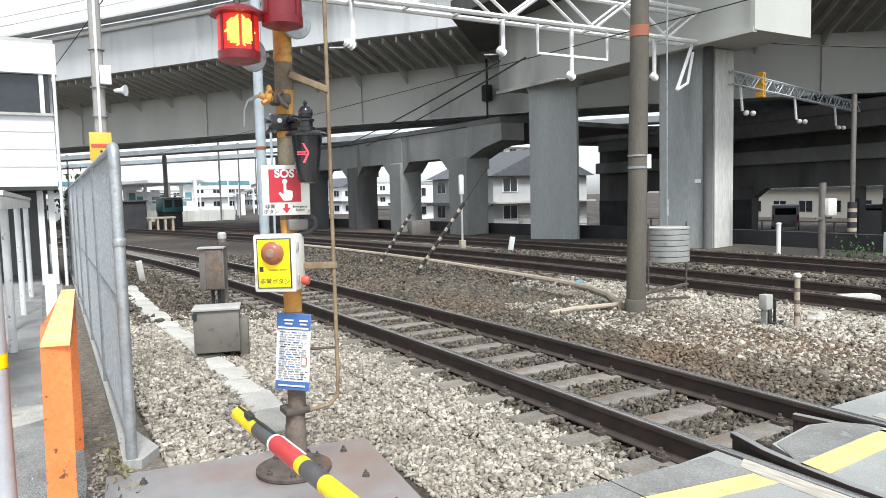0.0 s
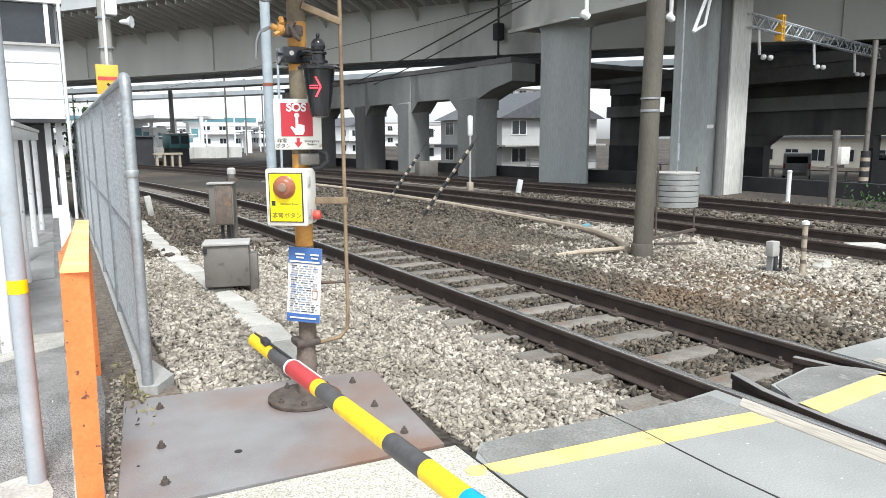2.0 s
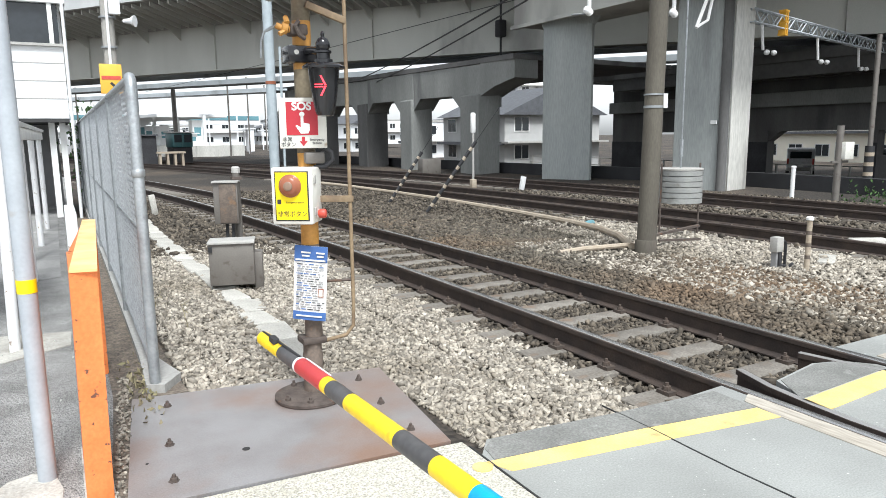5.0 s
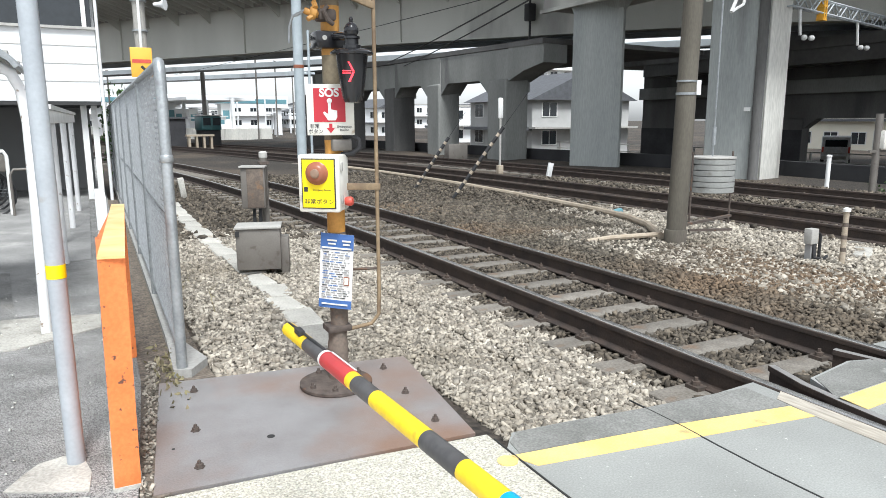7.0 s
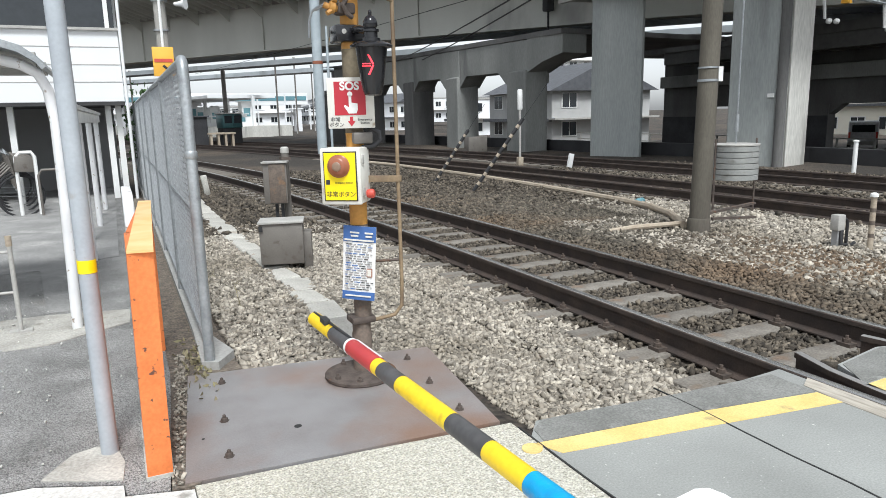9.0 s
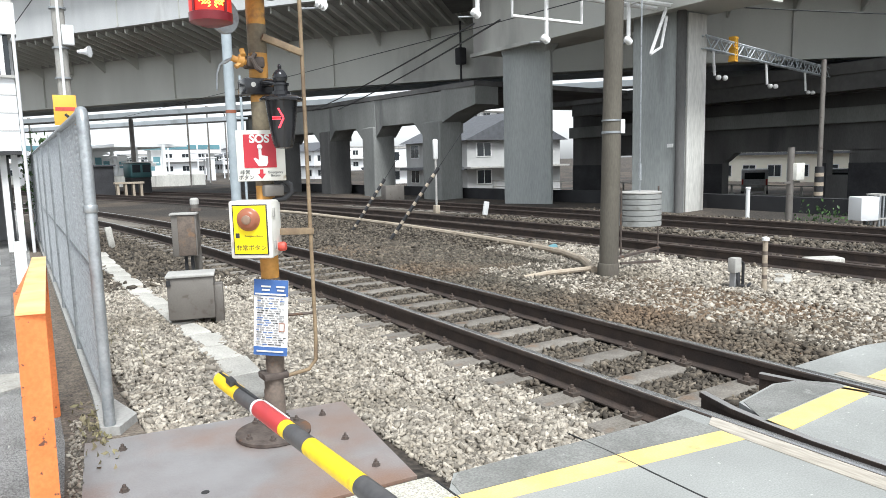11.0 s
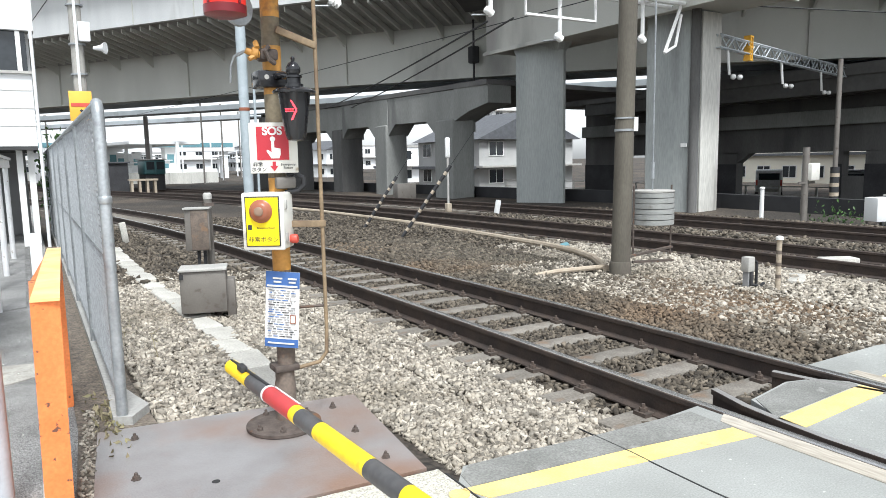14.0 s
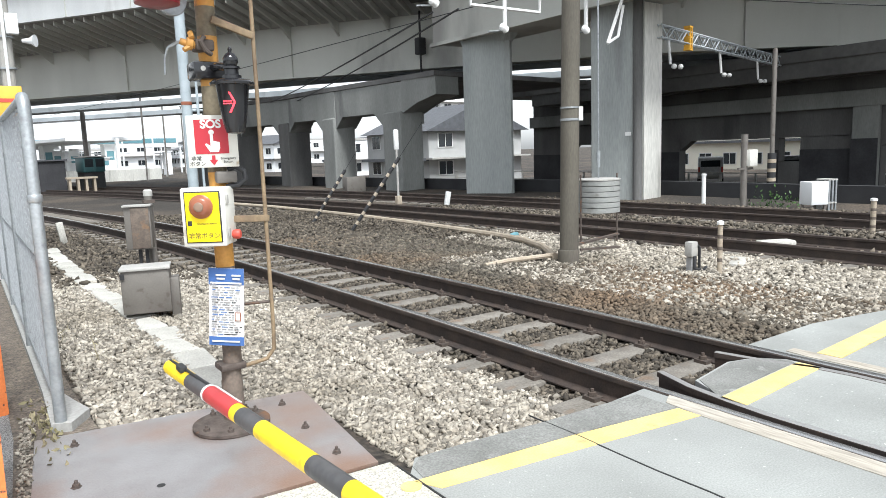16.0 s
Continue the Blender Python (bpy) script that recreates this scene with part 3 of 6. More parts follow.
guard_rail([(4.03, 2.59), (4.09, 2.30), (4.18, 2.02), (4.205, 1.8), (4.205, -10)], "flared steel check rail inside the far rail")

# ---- steel base plate and its bolts ----
pl = thing("base_plate", pose(0, 0, 0), "rusty brown steel plate bolted over the post's foundation", "steel plate")
part("sheet", slab(bmesh.new(), [(0.08, 2.68), (1.445, 2.585), (1.575, 3.70), (0.205, 3.905)], -0.01, 0.006), "plate", pl, smooth=False)
part("foundation", slab(bmesh.new(), [(0.10, 2.70), (1.43, 2.60), (1.555, 3.68), (0.22, 3.88)], -0.35, -0.01), "concrete", pl, "concrete foundation block", smooth=False)
bolt = bmesh.new()
lathe(bolt, [(0.023, 0.006), (0.023, 0.009), (0.017, 0.010), (0.016, 0.022), (0.008, 0.023), (0.008, 0.036), (0.005, 0.038)], 6)
bolt_me = mesh_of(bolt, "bolt", "rusty")
for x, y in ((0.303, 3.2), (0.27, 2.83), (1.351, 3.168), (1.34, 2.79), (1.385, 3.56), (1.2, 3.62), (0.36, 3.7)):
    b = new("bolt", bolt_me)
    b.parent = pl
    b.location = (x, y, 0)
part("hole", lathe(bmesh.new(), [(0.018, 0.005), (0.018, 0.0075)], 12, pose(0.60, 2.98, 0)), "joint", pl, smooth=False)
part("hole", lathe(bmesh.new(), [(0.007, 0.005), (0.007, 0.0075)], 10, pose(0.19, 3.05, 0)), "joint", pl, smooth=False)
part("hole", lathe(bmesh.new(), [(0.007, 0.005), (0.007, 0.0075)], 10, pose(0.32, 3.6, 0)), "joint", pl, smooth=False)

# ---- crossing warning post ----
PX, PY = 1.095, 3.49
post = thing("warning_post", pose(PX, PY, 0), "weathered yellow and brown crossing warning post with red flashing lamps", "warning signal")
fl = part("base_flange", lathe(bmesh.new(), [(0.19, 0.006), (0.195, 0.012), (0.195, 0.026), (0.185, 0.031), (0.08, 0.031)], 40, pose(-0.03, -0.04, 0)), "rusty", post, "rusty round steel base flange")
for a in (20, 110, 200, 250, 310):
    b = new("bolt", bolt_me)
    b.parent = fl
    b.matrix_basis = pose(-0.03 + 0.155 * math.cos(radians(a)), -0.04 + 0.155 * math.sin(radians(a)), 0.022)
part("foot_sleeve", lathe(bmesh.new(), [(0.054, 0.03), (0.054, 0.235), (0.050, 0.245), (0.050, 0.33)], 24), "post_dark", post, "dark rusty foot sleeve")
part("clamp", B(-0.066, 0.066, -0.06, 0.06, 0.30, 0.335, bevel=0.008), "rusty", post)
part("shaft", T([(0.012, 0, 0.33), (0.012, 0, 0.84)], 0.0470, 24), "post_dark", post)
part("shaft", T([(0.012, 0, 0.84), (0.012, 0, 1.32)], 0.0468, 24), "post_yellow", post)
part("shaft", T([(0.012, 0, 1.32), (0.012, 0, 1.74)], 0.0466, 24), "post_dull", post)
part("shaft", T([(0.012, 0, 1.74), (0.012, 0, 1.98)], 0.0468, 24), "post_yellow", post)
part("shaft", T([(0.012, 0, 1.98), (0.012, 0, 2.12)], 0.0466, 24), "post_dull", post)
part("shaft", T([(0.012, 0, 2.12), (0.012, 0, 3.6)], 0.0468, 24), "post_yellow", post)
# conduit standing beside the post
cd = part("conduit", T([(0.05, -0.02, 0.30), (0.18, -0.05, 0.325), (0.218, -0.06, 0.375), (0.223, -0.06, 0.5), (0.223, -0.06, 3.4)], 0.0105, 10), "rust_beige", post, "thin rusty conduit")
for z, w in ((2.06, 0.034), (1.085, 0.034)):
    part("bracket", B(0.02, 0.238, -0.075, -0.05, -w / 2, w / 2, bevel=0.003), "rust_beige", cd, at=pose(0, 0, z, 0, 18 if z > 1.5 else 3, 0))
part("stay", T([(0.04, 0, 0.63), (0.223, -0.05, 0.63)], 0.008, 8), "rusty", cd)

# emergency button box on the post
FACE = pose(0, 0, 0, 0, 0, -36)
bx = thing("emergency_button_box", pose(PX - 0.045, PY - 0.03, 0.965) @ FACE, "cream box with yellow emergency button face on the warning post", "button box")
part("body", B(-0.105, 0.105, -0.085, 0.055, 0.0, 0.285, bevel=0.012), "box_cream", bx)
dr = part("door", B(-0.108, 0.108, -0.115, -0.084, -0.002, 0.287, bevel=0.012), "box_cream", bx)
part("face_plate", B(-0.088, 0.088, -0.119, -0.112, 0.018, 0.268, bevel=0.002), "ink", dr, "dark printed border")
part("yellow_panel", B(-0.082, 0.082, -0.1215, -0.118, 0.024, 0.262), "tag_yellow", dr, "bright yellow panel")
part("button_ring", lathe(bmesh.new(), [(0.058, 0.0), (0.058, 0.008), (0.052, 0.012), (0.046, 0.026), (0.034, 0.034), (0.014, 0.036)], 28, pose(-0.005, -0.120, 0.195, 90, 0, 0)), "dome", dr, "dull orange dome button")
part("button_core", lathe(bmesh.new(), [(0.024, 0.028), (0.023, 0.040), (0.019, 0.043), (0.008, 0.043)], 18, pose(-0.005, -0.120, 0.195, 90, 0, 0)), "dome_core", dr)
words("lettering", "非常ボタン", 0.031, "ink", dr, pose(0.002, -0.1222, 0.052), "black lettering")
words("lettering", "Emergency Button", 0.0125, "ink", dr, pose(0.018, -0.1222, 0.112), "small black lettering")
part("pictogram", B(-0.075, -0.055, -0.1228, -0.1212, 0.103, 0.127), "ink", dr)
for z in (0.06, 0.225):
    part("hinge", B(0.09, 0.112, -0.085, -0.06, z - 0.022, z + 0.022, bevel=0.003), "cabinet_lid", bx, "grey metal latch")
part("side_knob", lathe(bmesh.new(), [(0.02, 0.0), (0.024, 0.01), (0.024, 0.03), (0.018, 0.038)], 14, pose(0.105, -0.01, 0.045, 0, 90, 0)), "knob_red", bx, "small red cap")
part("clamp_strap", B(-0.02, 0.10, 0.03, 0.06, 0.11, 0.17), "rusty", bx)

# SOS board
sb = thing("sos_sign", pose(PX - 0.024, PY - 0.075, 1.345) @ pose(0, 0, 0, 0, 0, -22), "white sign board with red square and pointing finger", "sign")
part("board", B(-0.118, 0.118, -0.006, 0.006, 0.0, 0.252, bevel=0.004), "box_cream", sb)
part("red_square", B(-0.082, 0.075, -0.0085, -0.005, 0.066, 0.232), "sign_red", sb, "red square")
words("lettering", "SOS", 0.056, "white", sb, pose(-0.004, -0.0095, 0.208), "white lettering")
words("lettering", "非常", 0.025, "ink", sb, pose(-0.080, -0.0075, 0.044), "black lettering")
words("lettering", "ボタン", 0.025, "ink", sb, pose(-0.075, -0.0075, 0.018), "black lettering")
words("lettering", "Emergency\nButton", 0.0165, "ink", sb, pose(0.068, -0.0075, 0.034), "small black lettering")
ar = bmesh.new()
prism(ar, [(-0.008, 0.058), (0.008, 0.058), (0.008, 0.036), (0.02, 0.036), (0.0, 0.01), (-0.02, 0.036), (-0.008, 0.036)], -0.0085, -0.005)
part("down_arrow", ar, "sign_red", sb, "red arrow", smooth=False)
hd = bmesh.new()
prism(hd, [(-0.010, 0.165), (0.004, 0.165), (0.004, 0.128), (0.034, 0.122), (0.034, 0.092), (0.026, 0.074), (-0.012, 0.074), (-0.036, 0.112), (-0.028, 0.117), (-0.010, 0.104)], -0.0105, -0.008)
lathe(hd, [(0.013, 0.0), (0.013, 0.002)], 16, pose(-0.003, -0.0085, 0.170, 90, 0, 0))
part("finger_sign", hd, "white", sb, "white pointing finger pictogram", smooth=False)

# cable loop and lock hanging under the board
cl = thing("cable_loop", pose(PX, PY, 0), "dark bundled cable with a grey clamp on the post", "cable")
part("cable", T([(0.05, -0.05, 1.33), (0.08, -0.07, 1.345), (0.12, -0.08, 1.32), (0.125, -0.08, 1.28), (0.09, -0.07, 1.25), (0.03, -0.06, 1.245)], 0.014, 10), "black_matt", cl)
part("clamp", B(-0.02, 0.085, -0.085, -0.04, 1.265, 1.325, bevel=0.012), "cabinet", cl)

# blue notice
nb = thing("notice_sheet", pose(PX - 0.03, PY - 0.058, 0.44) @ pose(0, 0, 0, 0, 4, -36), "laminated white notice with blue header tied to the post", "notice")


def curved_sheet(w, z0, z1, y, t=0.002, n=8):
    bm = bmesh.new()
    rows = [[bm.verts.new((w * (i / n - 0.5), y + dy + 0.35 * (w * (i / n - 0.5)) ** 2 * 2, z)) for i in range(n + 1)] for z in (z0, z1) for dy in (0, t)]
    for a, b in ((0, 2), (1, 3), (0, 1), (2, 3)):
        for i in range(n):
            bm.faces.new((rows[a][i], rows[a][i + 1], rows[b][i + 1], rows[b][i]))
    return bm


part("sheet", curved_sheet(0.178, 0.0, 0.40, -0.004), "white", nb)
part("header_band", curved_sheet(0.178, 0.315, 0.40, -0.0065), "sign_blue", nb, "blue printed header")
part("footer_band", curved_sheet(0.178, 0.0, 0.045, -0.0065), "sign_blue", nb, "blue printed footer")
rng = random.Random(5)
z = 0.302
while z > 0.055:
    x = -0.078 + rng.uniform(0, 0.01)
    end = 0.036 if 0.12 < z < 0.185 else rng.uniform(0.04, 0.078)
    while x < end:
        w = rng.uniform(0.012, 0.038)
        part("text_bar", B(x, min(x + w, end + 0.004), -0.0072, -0.0045, z - 0.0018, z + 0.0018), "house_grey" if rng.random() < 0.6 else "sign_blue" if rng.random() < 0.4 else "ink", nb, "", False)
        x += w + rng.uniform(0.004, 0.009)
    z -= 0.0128
part("code_box", B(0.045, 0.075, -0.0082, -0.0045, 0.13, 0.175), "dome", nb, "small framed square", False)
part("code_field", B(0.049, 0.071, -0.0088, -0.0045, 0.134, 0.171), "box_cream", nb, "", False)
for x0, x1, z in ((-0.05, 0.0, 0.365), (0.03, 0.075, 0.365), (-0.045, -0.005, 0.347), (0.035, 0.07, 0.347), (-0.08, 0.08, 0.325)):
    part("text_bar", B(x0, x1, -0.010, -0.0045, z - 0.004, z + 0.004), "box_cream", nb, "", False)
part("text_bar", B(-0.07, 0.07, -0.010, -0.0045, 0.019, 0.026), "box_cream", nb, "", False)

# direction indicator with red arrow
di = thing("direction_indicator", pose(PX + 0.045, PY - 0.22, 1.50), "glossy black bell-shaped train direction indicator with red arrow", "signal")
part("hood", lathe(bmesh.new(), [(0.018, 0.0), (0.042, 0.006), (0.050, 0.028), (0.061, 0.09), (0.072, 0.18), (0.078, 0.232)], 32), "black", di)
part("brim", lathe(bmesh.new(), [(0.080, 0.226), (0.102, 0.228), (0.104, 0.238), (0.085, 0.252), (0.05, 0.258)], 32), "black", di, "black brim")
part("neck", lathe(bmesh.new(), [(0.046, 0.256), (0.046, 0.272), (0.034, 0.276), (0.034, 0.300), (0.041, 0.303), (0.041, 0.313), (0.027, 0.317), (0.035, 0.332), (0.035, 0.350), (0.022, 0.372), (0.008, 0.380), (0.010, 0.394), (0.004, 0.404)], 20), "black", di)
part("bracket", T([(0, 0, 0.31), (-0.02, 0.10, 0.325), (-0.045, 0.2, 0.325)], 0.02, 10), "black", di)
part("post_clamp", B(-0.125, 0.03, 0.15, 0.29, 0.27, 0.355, bevel=0.012), "black", di)
part("emblem", lathe(bmesh.new(), [(0.012, 0), (0.012, 0.004)], 12, pose(-0.085, 0.15, 0.32, 90, 0, 0)), "cabinet_lid", di)
aw = bmesh.new()
for zz in (0.150, 0.139):
    for k in range(4):
        box(aw, -0.030 + 0.0105 * k, -0.022 + 0.0105 * k, -0.0745, -0.066, zz - 0.0022, zz + 0.0022)
for s in (1, -1):
    for k in range(5):
        x0, z0 = 0.018 - 0.0046 * k, 0.1445 + s * (0.002 + 0.0092 * k)
        prism(aw, [(x0, z0), (x0 - 0.004, z0 + s * 0.0078), (x0 + 0.004, z0 + s * 0.0078), (x0 + 0.008, z0)], -0.0745, -0.066)
part("arrow", aw, "led_red", di, "glowing red arrow", smooth=False, at=pose(0, 0, 0, 0, 0, -32))


def flashing_lamp(name, at, lit, label):
    lp = thing(name, at, label, "signal lamp", "crossing lamps")
    part("drum", lathe(bmesh.new(), [(0.095, 0.0), (0.095, 0.19)], 36), "lamp_lit" if lit else "lamp_red", lp)
    part("bottom_cap", lathe(bmesh.new(), [(0.05, -0.035), (0.097, -0.02), (0.099, 0.018), (0.096, 0.02)], 36), "lamp_red", lp)
    part("top_brim", lathe(bmesh.new(), [(0.097, 0.18), (0.128, 0.186), (0.128, 0.198), (0.09, 0.222), (0.04, 0.23)], 36), "lamp_red", lp, "red brim")
    part("stem", T([(0, 0, 0.22), (0.0, 0.02, 0.32)], 0.016, 12), "rusty", lp)
    for a in (-62, 28):
        part("rib", B(-0.006, 0.006, -0.1005, -0.09, 0.02, 0.18), "lamp_red", lp, at=pose(0, 0, 0, 0, 0, a))
    if lit:
        for i in range(11):
            for k in range(-5, 6):
                z, a0 = 0.1 + (i - 5) * 0.0128, k * 0.0135
                if k == 0 or math.hypot(z - 0.1, a0) > 0.068:
                    continue
                sg = 1 if k > 0 else -1
                part("light_row", B(-0.0078, 0.0078, -0.0985, -0.094, -0.0027, 0.0027), "led", lp, "glowing yellow light row", False, pose(0, 0, 0, 0, 0, -8 + math.degrees(a0 / 0.095)) @ pose(0, 0, z, 0, sg * 40, 0))
    return lp


flashing_lamp("flashing_lamp", pose(PX - 0.245, PY - 0.15, 2.105), True, "red drum crossing lamp showing lit yellow light rows")
flashing_lamp("flashing_lamp", pose(PX - 0.045, PY - 0.2, 2.275), False, "dark red unlit drum crossing lamp on the post")
lb = thing("lamp_arm", pose(PX, PY, 0), "rusty steel arms that hold the crossing lamps", "bracket")
part("arm", T([(0, 0, 2.46), (-0.13, -0.08, 2.46), (-0.245, -0.13, 2.43)], 0.018, 12), "rusty", lb)
part("arm", T([(0, 0, 2.62), (-0.045, -0.18, 2.6)], 0.018, 12), "rusty", lb)
part("back_disc", lathe(bmesh.new(), [(0.085, 0), (0.085, 0.012), (0.08, 0.016)], 28, pose(-0.155, -0.02, 2.145, 90, 0, 20)), "galv", lb, "grey rounded back plate")
part("back_disc", lathe(bmesh.new(), [(0.10, 0), (0.10, 0.012), (0.095, 0.016)], 28, pose(0.06, -0.06, 2.33, 90, 0, 20)), "galv", lb, "grey rounded back plate")
bf = thing("warning_bell_fitting", pose(PX, PY, 0), "tarnished brass cable fitting clamped on the post", "fitting")
part("clamp", B(-0.07, 0.02, -0.09, 0.0, 1.90, 1.955, bevel=0.012), "rusty", bf)
part("elbow", T([(-0.05, -0.06, 1.925), (-0.075, -0.062, 1.93), (-0.08, -0.062, 1.93), (-0.105, -0.06, 1.935), (-0.11, -0.06, 1.935), (-0.135, -0.055, 1.945)], [0.018, 0.018, 0.03, 0.03, 0.017, 0.015], 12), "post_yellow", bf)
part("nut", T([(-0.085, -0.085, 1.955), (-0.085, -0.06, 1.985)], 0.014, 6), "post_yellow", bf)
part("nut", T([(-0.10, -0.075, 1.915), (-0.125, -0.08, 1.90)], 0.013, 6), "post_yellow", bf)
part("hose", T([(-0.03, -0.09, 1.965), (-0.05, -0.10, 1.94), (-0.03, -0.10, 1.90), (0.0, -0.085, 1.885)], 0.012, 8), "rusty", bf, "brown rubber hose")
part("pipe", T([(-0.13, -0.05, 1.945), (-0.165, -0.04, 1.925), (-0.185, -0.03, 1.915), (-0.20, -0.02, 1.87), (-0.205, -0.02, 1.79)], [0.006, 0.009, 0.006, 0.005, 0.005], 8), "galv", bf)

# ---- barrier arm ----
ba = thing("crossing_barrier", pose(0.485, 2.085, 0.775), "lowered yellow and black striped crossing barrier arm on its machine", "barrier")
DX = 0.061
cuts = [(0.0, 0.18, "arm_yellow"), (0.18, 0.315, "arm_black"), (0.315, 0.5, "red_tape"), (0.5, 0.535, "arm_yellow"), (0.535, 0.645, "arm_black"), (0.645, 0.89, "arm_yellow"), (0.89, 1.033, "arm_black"), (1.033, 1.168, "arm_yellow"), (1.168, 1.60, "arm_blue"), (1.60, 2.2, "arm_yellow"), (2.2, 2.8, "arm_black"), (2.8, 3.4, "arm_yellow"), (3.4, 4.0, "arm_black")]
for a, b, c in cuts:
    r = 0.0232 if c in ("red_tape", "arm_blue") else 0.0222
    part("blue_wrap" if c == "arm_blue" else "reflective_sleeve" if c == "red_tape" else "stripe", T([(DX * a, -a, 0), (DX * (a + b) / 2, -(a + b) / 2, 0), (DX * b, -b, 0)], [r, r * (1.04 if c == "arm_blue" else 1), r], 24), c, ba, {"arm_blue": "crinkled blue plastic wrap", "red_tape": "red reflective sleeve"}.get(c, ""))
part("sleeve_edge", T([(DX * 0.315, -0.315, 0), (DX * 0.327, -0.327, 0)], 0.0238, 24), "white", ba)
part("sleeve_line", B(-0.003, 0.003, -0.49, -0.33, 0.0215, 0.024), "white", ba, at=pose(0.004, 0, 0, 0, 30, 3.5))
part("top_clip", B(-0.01, 0.01, -0.15, -0.10, 0.018, 0.036, bevel=0.003), "black_matt", ba)
part("top_line", T([(0.0, 0.0, 0.021), (0.004, -0.12, 0.028), (0.02, -0.31, 0.022)], 0.004, 6), "black_matt", ba)
part("cabinet", B(-0.2, 0.2, -0.45, 0.1, -0.775, 0.3, bevel=0.02), "post_yellow", ba, "yellow machine cabinet", at=pose(0.242, -4.0, 0))
part("base", B(-0.25, 0.25, -0.5, 0.15, -0.785, -0.72, bevel=0.01), "concrete", ba, at=pose(0.242, -4.0, 0))

# ---- road viaduct over the railway ----
def offset_line(line, d):
    out = []
    for i, (x, y) in enumerate(line):
        a, b = Vector(line[max(i - 1, 0)]), Vector(line[min(i + 1, len(line) - 1)])
        t = (b - a).normalized()
        out.append((x + t.y * d, y - t.x * d))
    return out


WEB = [(-16.0, 76.0), (-5.0, 60.5), (6.0, 44.7), (9.7, 39.4), (13.4, 33.8), (17.15, 28.9), (20.8, 24.0), (24.8, 19.4), (29.4, 15.6), (34.5, 12.2), (48, 4.5), (70, -6)]
vd = thing("road_viaduct", pose(0, 0, 0), "grey steel girder road viaduct crossing above the tracks", "viaduct", kind="structure")
part("girder", sweep(bmesh.new(), [(0.0, 5.2), (0.0, 7.6), (-0.4, 7.6), (-0.4, 5.2)], WEB), "girder", vd, "beige grey steel girder web")
part("bottom_flange", sweep(bmesh.new(), [(0.15, 5.14), (0.15, 5.2), (-0.6, 5.2), (-0.6, 5.14)], WEB), "girder", vd)
# Inner girders are pale to imitate hazy light below the web.
for d in (-2.2, -4.4):
    part("inner_girder", sweep(bmesh.new(), [(d, 5.3), (d, 7.6), (d - 0.3, 7.6), (d - 0.3, 5.3)], WEB), "steel_pale", vd, "inner girder with hazy light put into its pale colour")
part("deck", sweep(bmesh.new(), [(4.0, 8.38), (4.0, 8.7), (-5.2, 8.7), (-5.2, 7.9), (-0.2, 7.6), (0.05, 7.6)], WEB), "concrete", vd, "shaded concrete deck underside")
# Deck added overhead only to cut the light on the girder.
part("front_deck", sweep(bmesh.new(), [(4.2, 8.75), (4.2, 9.1), (9.5, 9.1), (9.5, 8.75)], WEB[7:]), "deck_under", vd, "added overhead deck that shades the girder")
# Deck widened here to fill the space below the viaduct with darkness.
part("wide_deck", sweep(bmesh.new(), [(-5.3, 7.6), (-5.3, 8.6), (-20.0, 8.6), (-20.0, 7.6)], WEB[7:]), "deck_under", vd, "added wide deck with shade put into its colour")
part("parapet", sweep(bmesh.new(), [(3.8, 8.36), (4.15, 8.36), (4.15, 10.9), (3.8, 10.9)], WEB), "parapet", vd, "pale outer parapet panels")
v2 = thing("second_viaduct", pose(0, 0, 0), "slender steel footbridge girders behind the viaduct, hazy light in their pale colour", "viaduct", kind="structure")
# Pale faces imitate the bright bands of sky between the beams.
for d, z in ((-8.6, 5.2), (-15.2, 5.05)):
    part("girder", sweep(bmesh.new(), [(d, z), (d, z + 0.34), (d - 0.8, z + 0.34), (d - 0.8, z)], WEB[:8]), "steel_pale", v2)
    part("flange", sweep(bmesh.new(), [(d + 0.12, z - 0.06), (d + 0.12, z), (d - 0.95, z), (d - 0.95, z - 0.06)], WEB[:8]), "deck_under", v2, "dark lower flange")
part("far_parapet", sweep(bmesh.new(), [(-5.5, 7.8), (-5.21, 7.8), (-5.21, 10.6), (-5.5, 10.6)], WEB), "parapet", vd)


def stations(line, step):
    d, out = 0.0, []
    for (x0, y0), (x1, y1) in zip(line, line[1:]):
        n = math.hypot(x1 - x0, y1 - y0)
        while d < n:
            f = d / n
            out.append((x0 + (x1 - x0) * f, y0 + (y1 - y0) * f, math.degrees(math.atan2(y1 - y0, x1 - x0))))
            d += step
        d -= n
    return out


br = bmesh.new()
prism(br, [(0.0, 6.95), (0.0, 7.62), (3.8, 8.4), (3.8, 8.15), (0.9, 7.5)], -0.05, 0.05)
br_me = mesh_of(br, "bracket", "girder")
rb = bmesh.new()
prism(rb, [(0.6, 7.5), (0.6, 7.75), (3.8, 8.4), (3.8, 8.12)], -0.04, 0.04)
rb_me = mesh_of(rb, "rib", "girder")
st = bmesh.new()
box(st, 0.0, 0.12, -0.06, 0.06, 5.2, 7.6)
st_me = mesh_of(st, "stiffener", "girder")
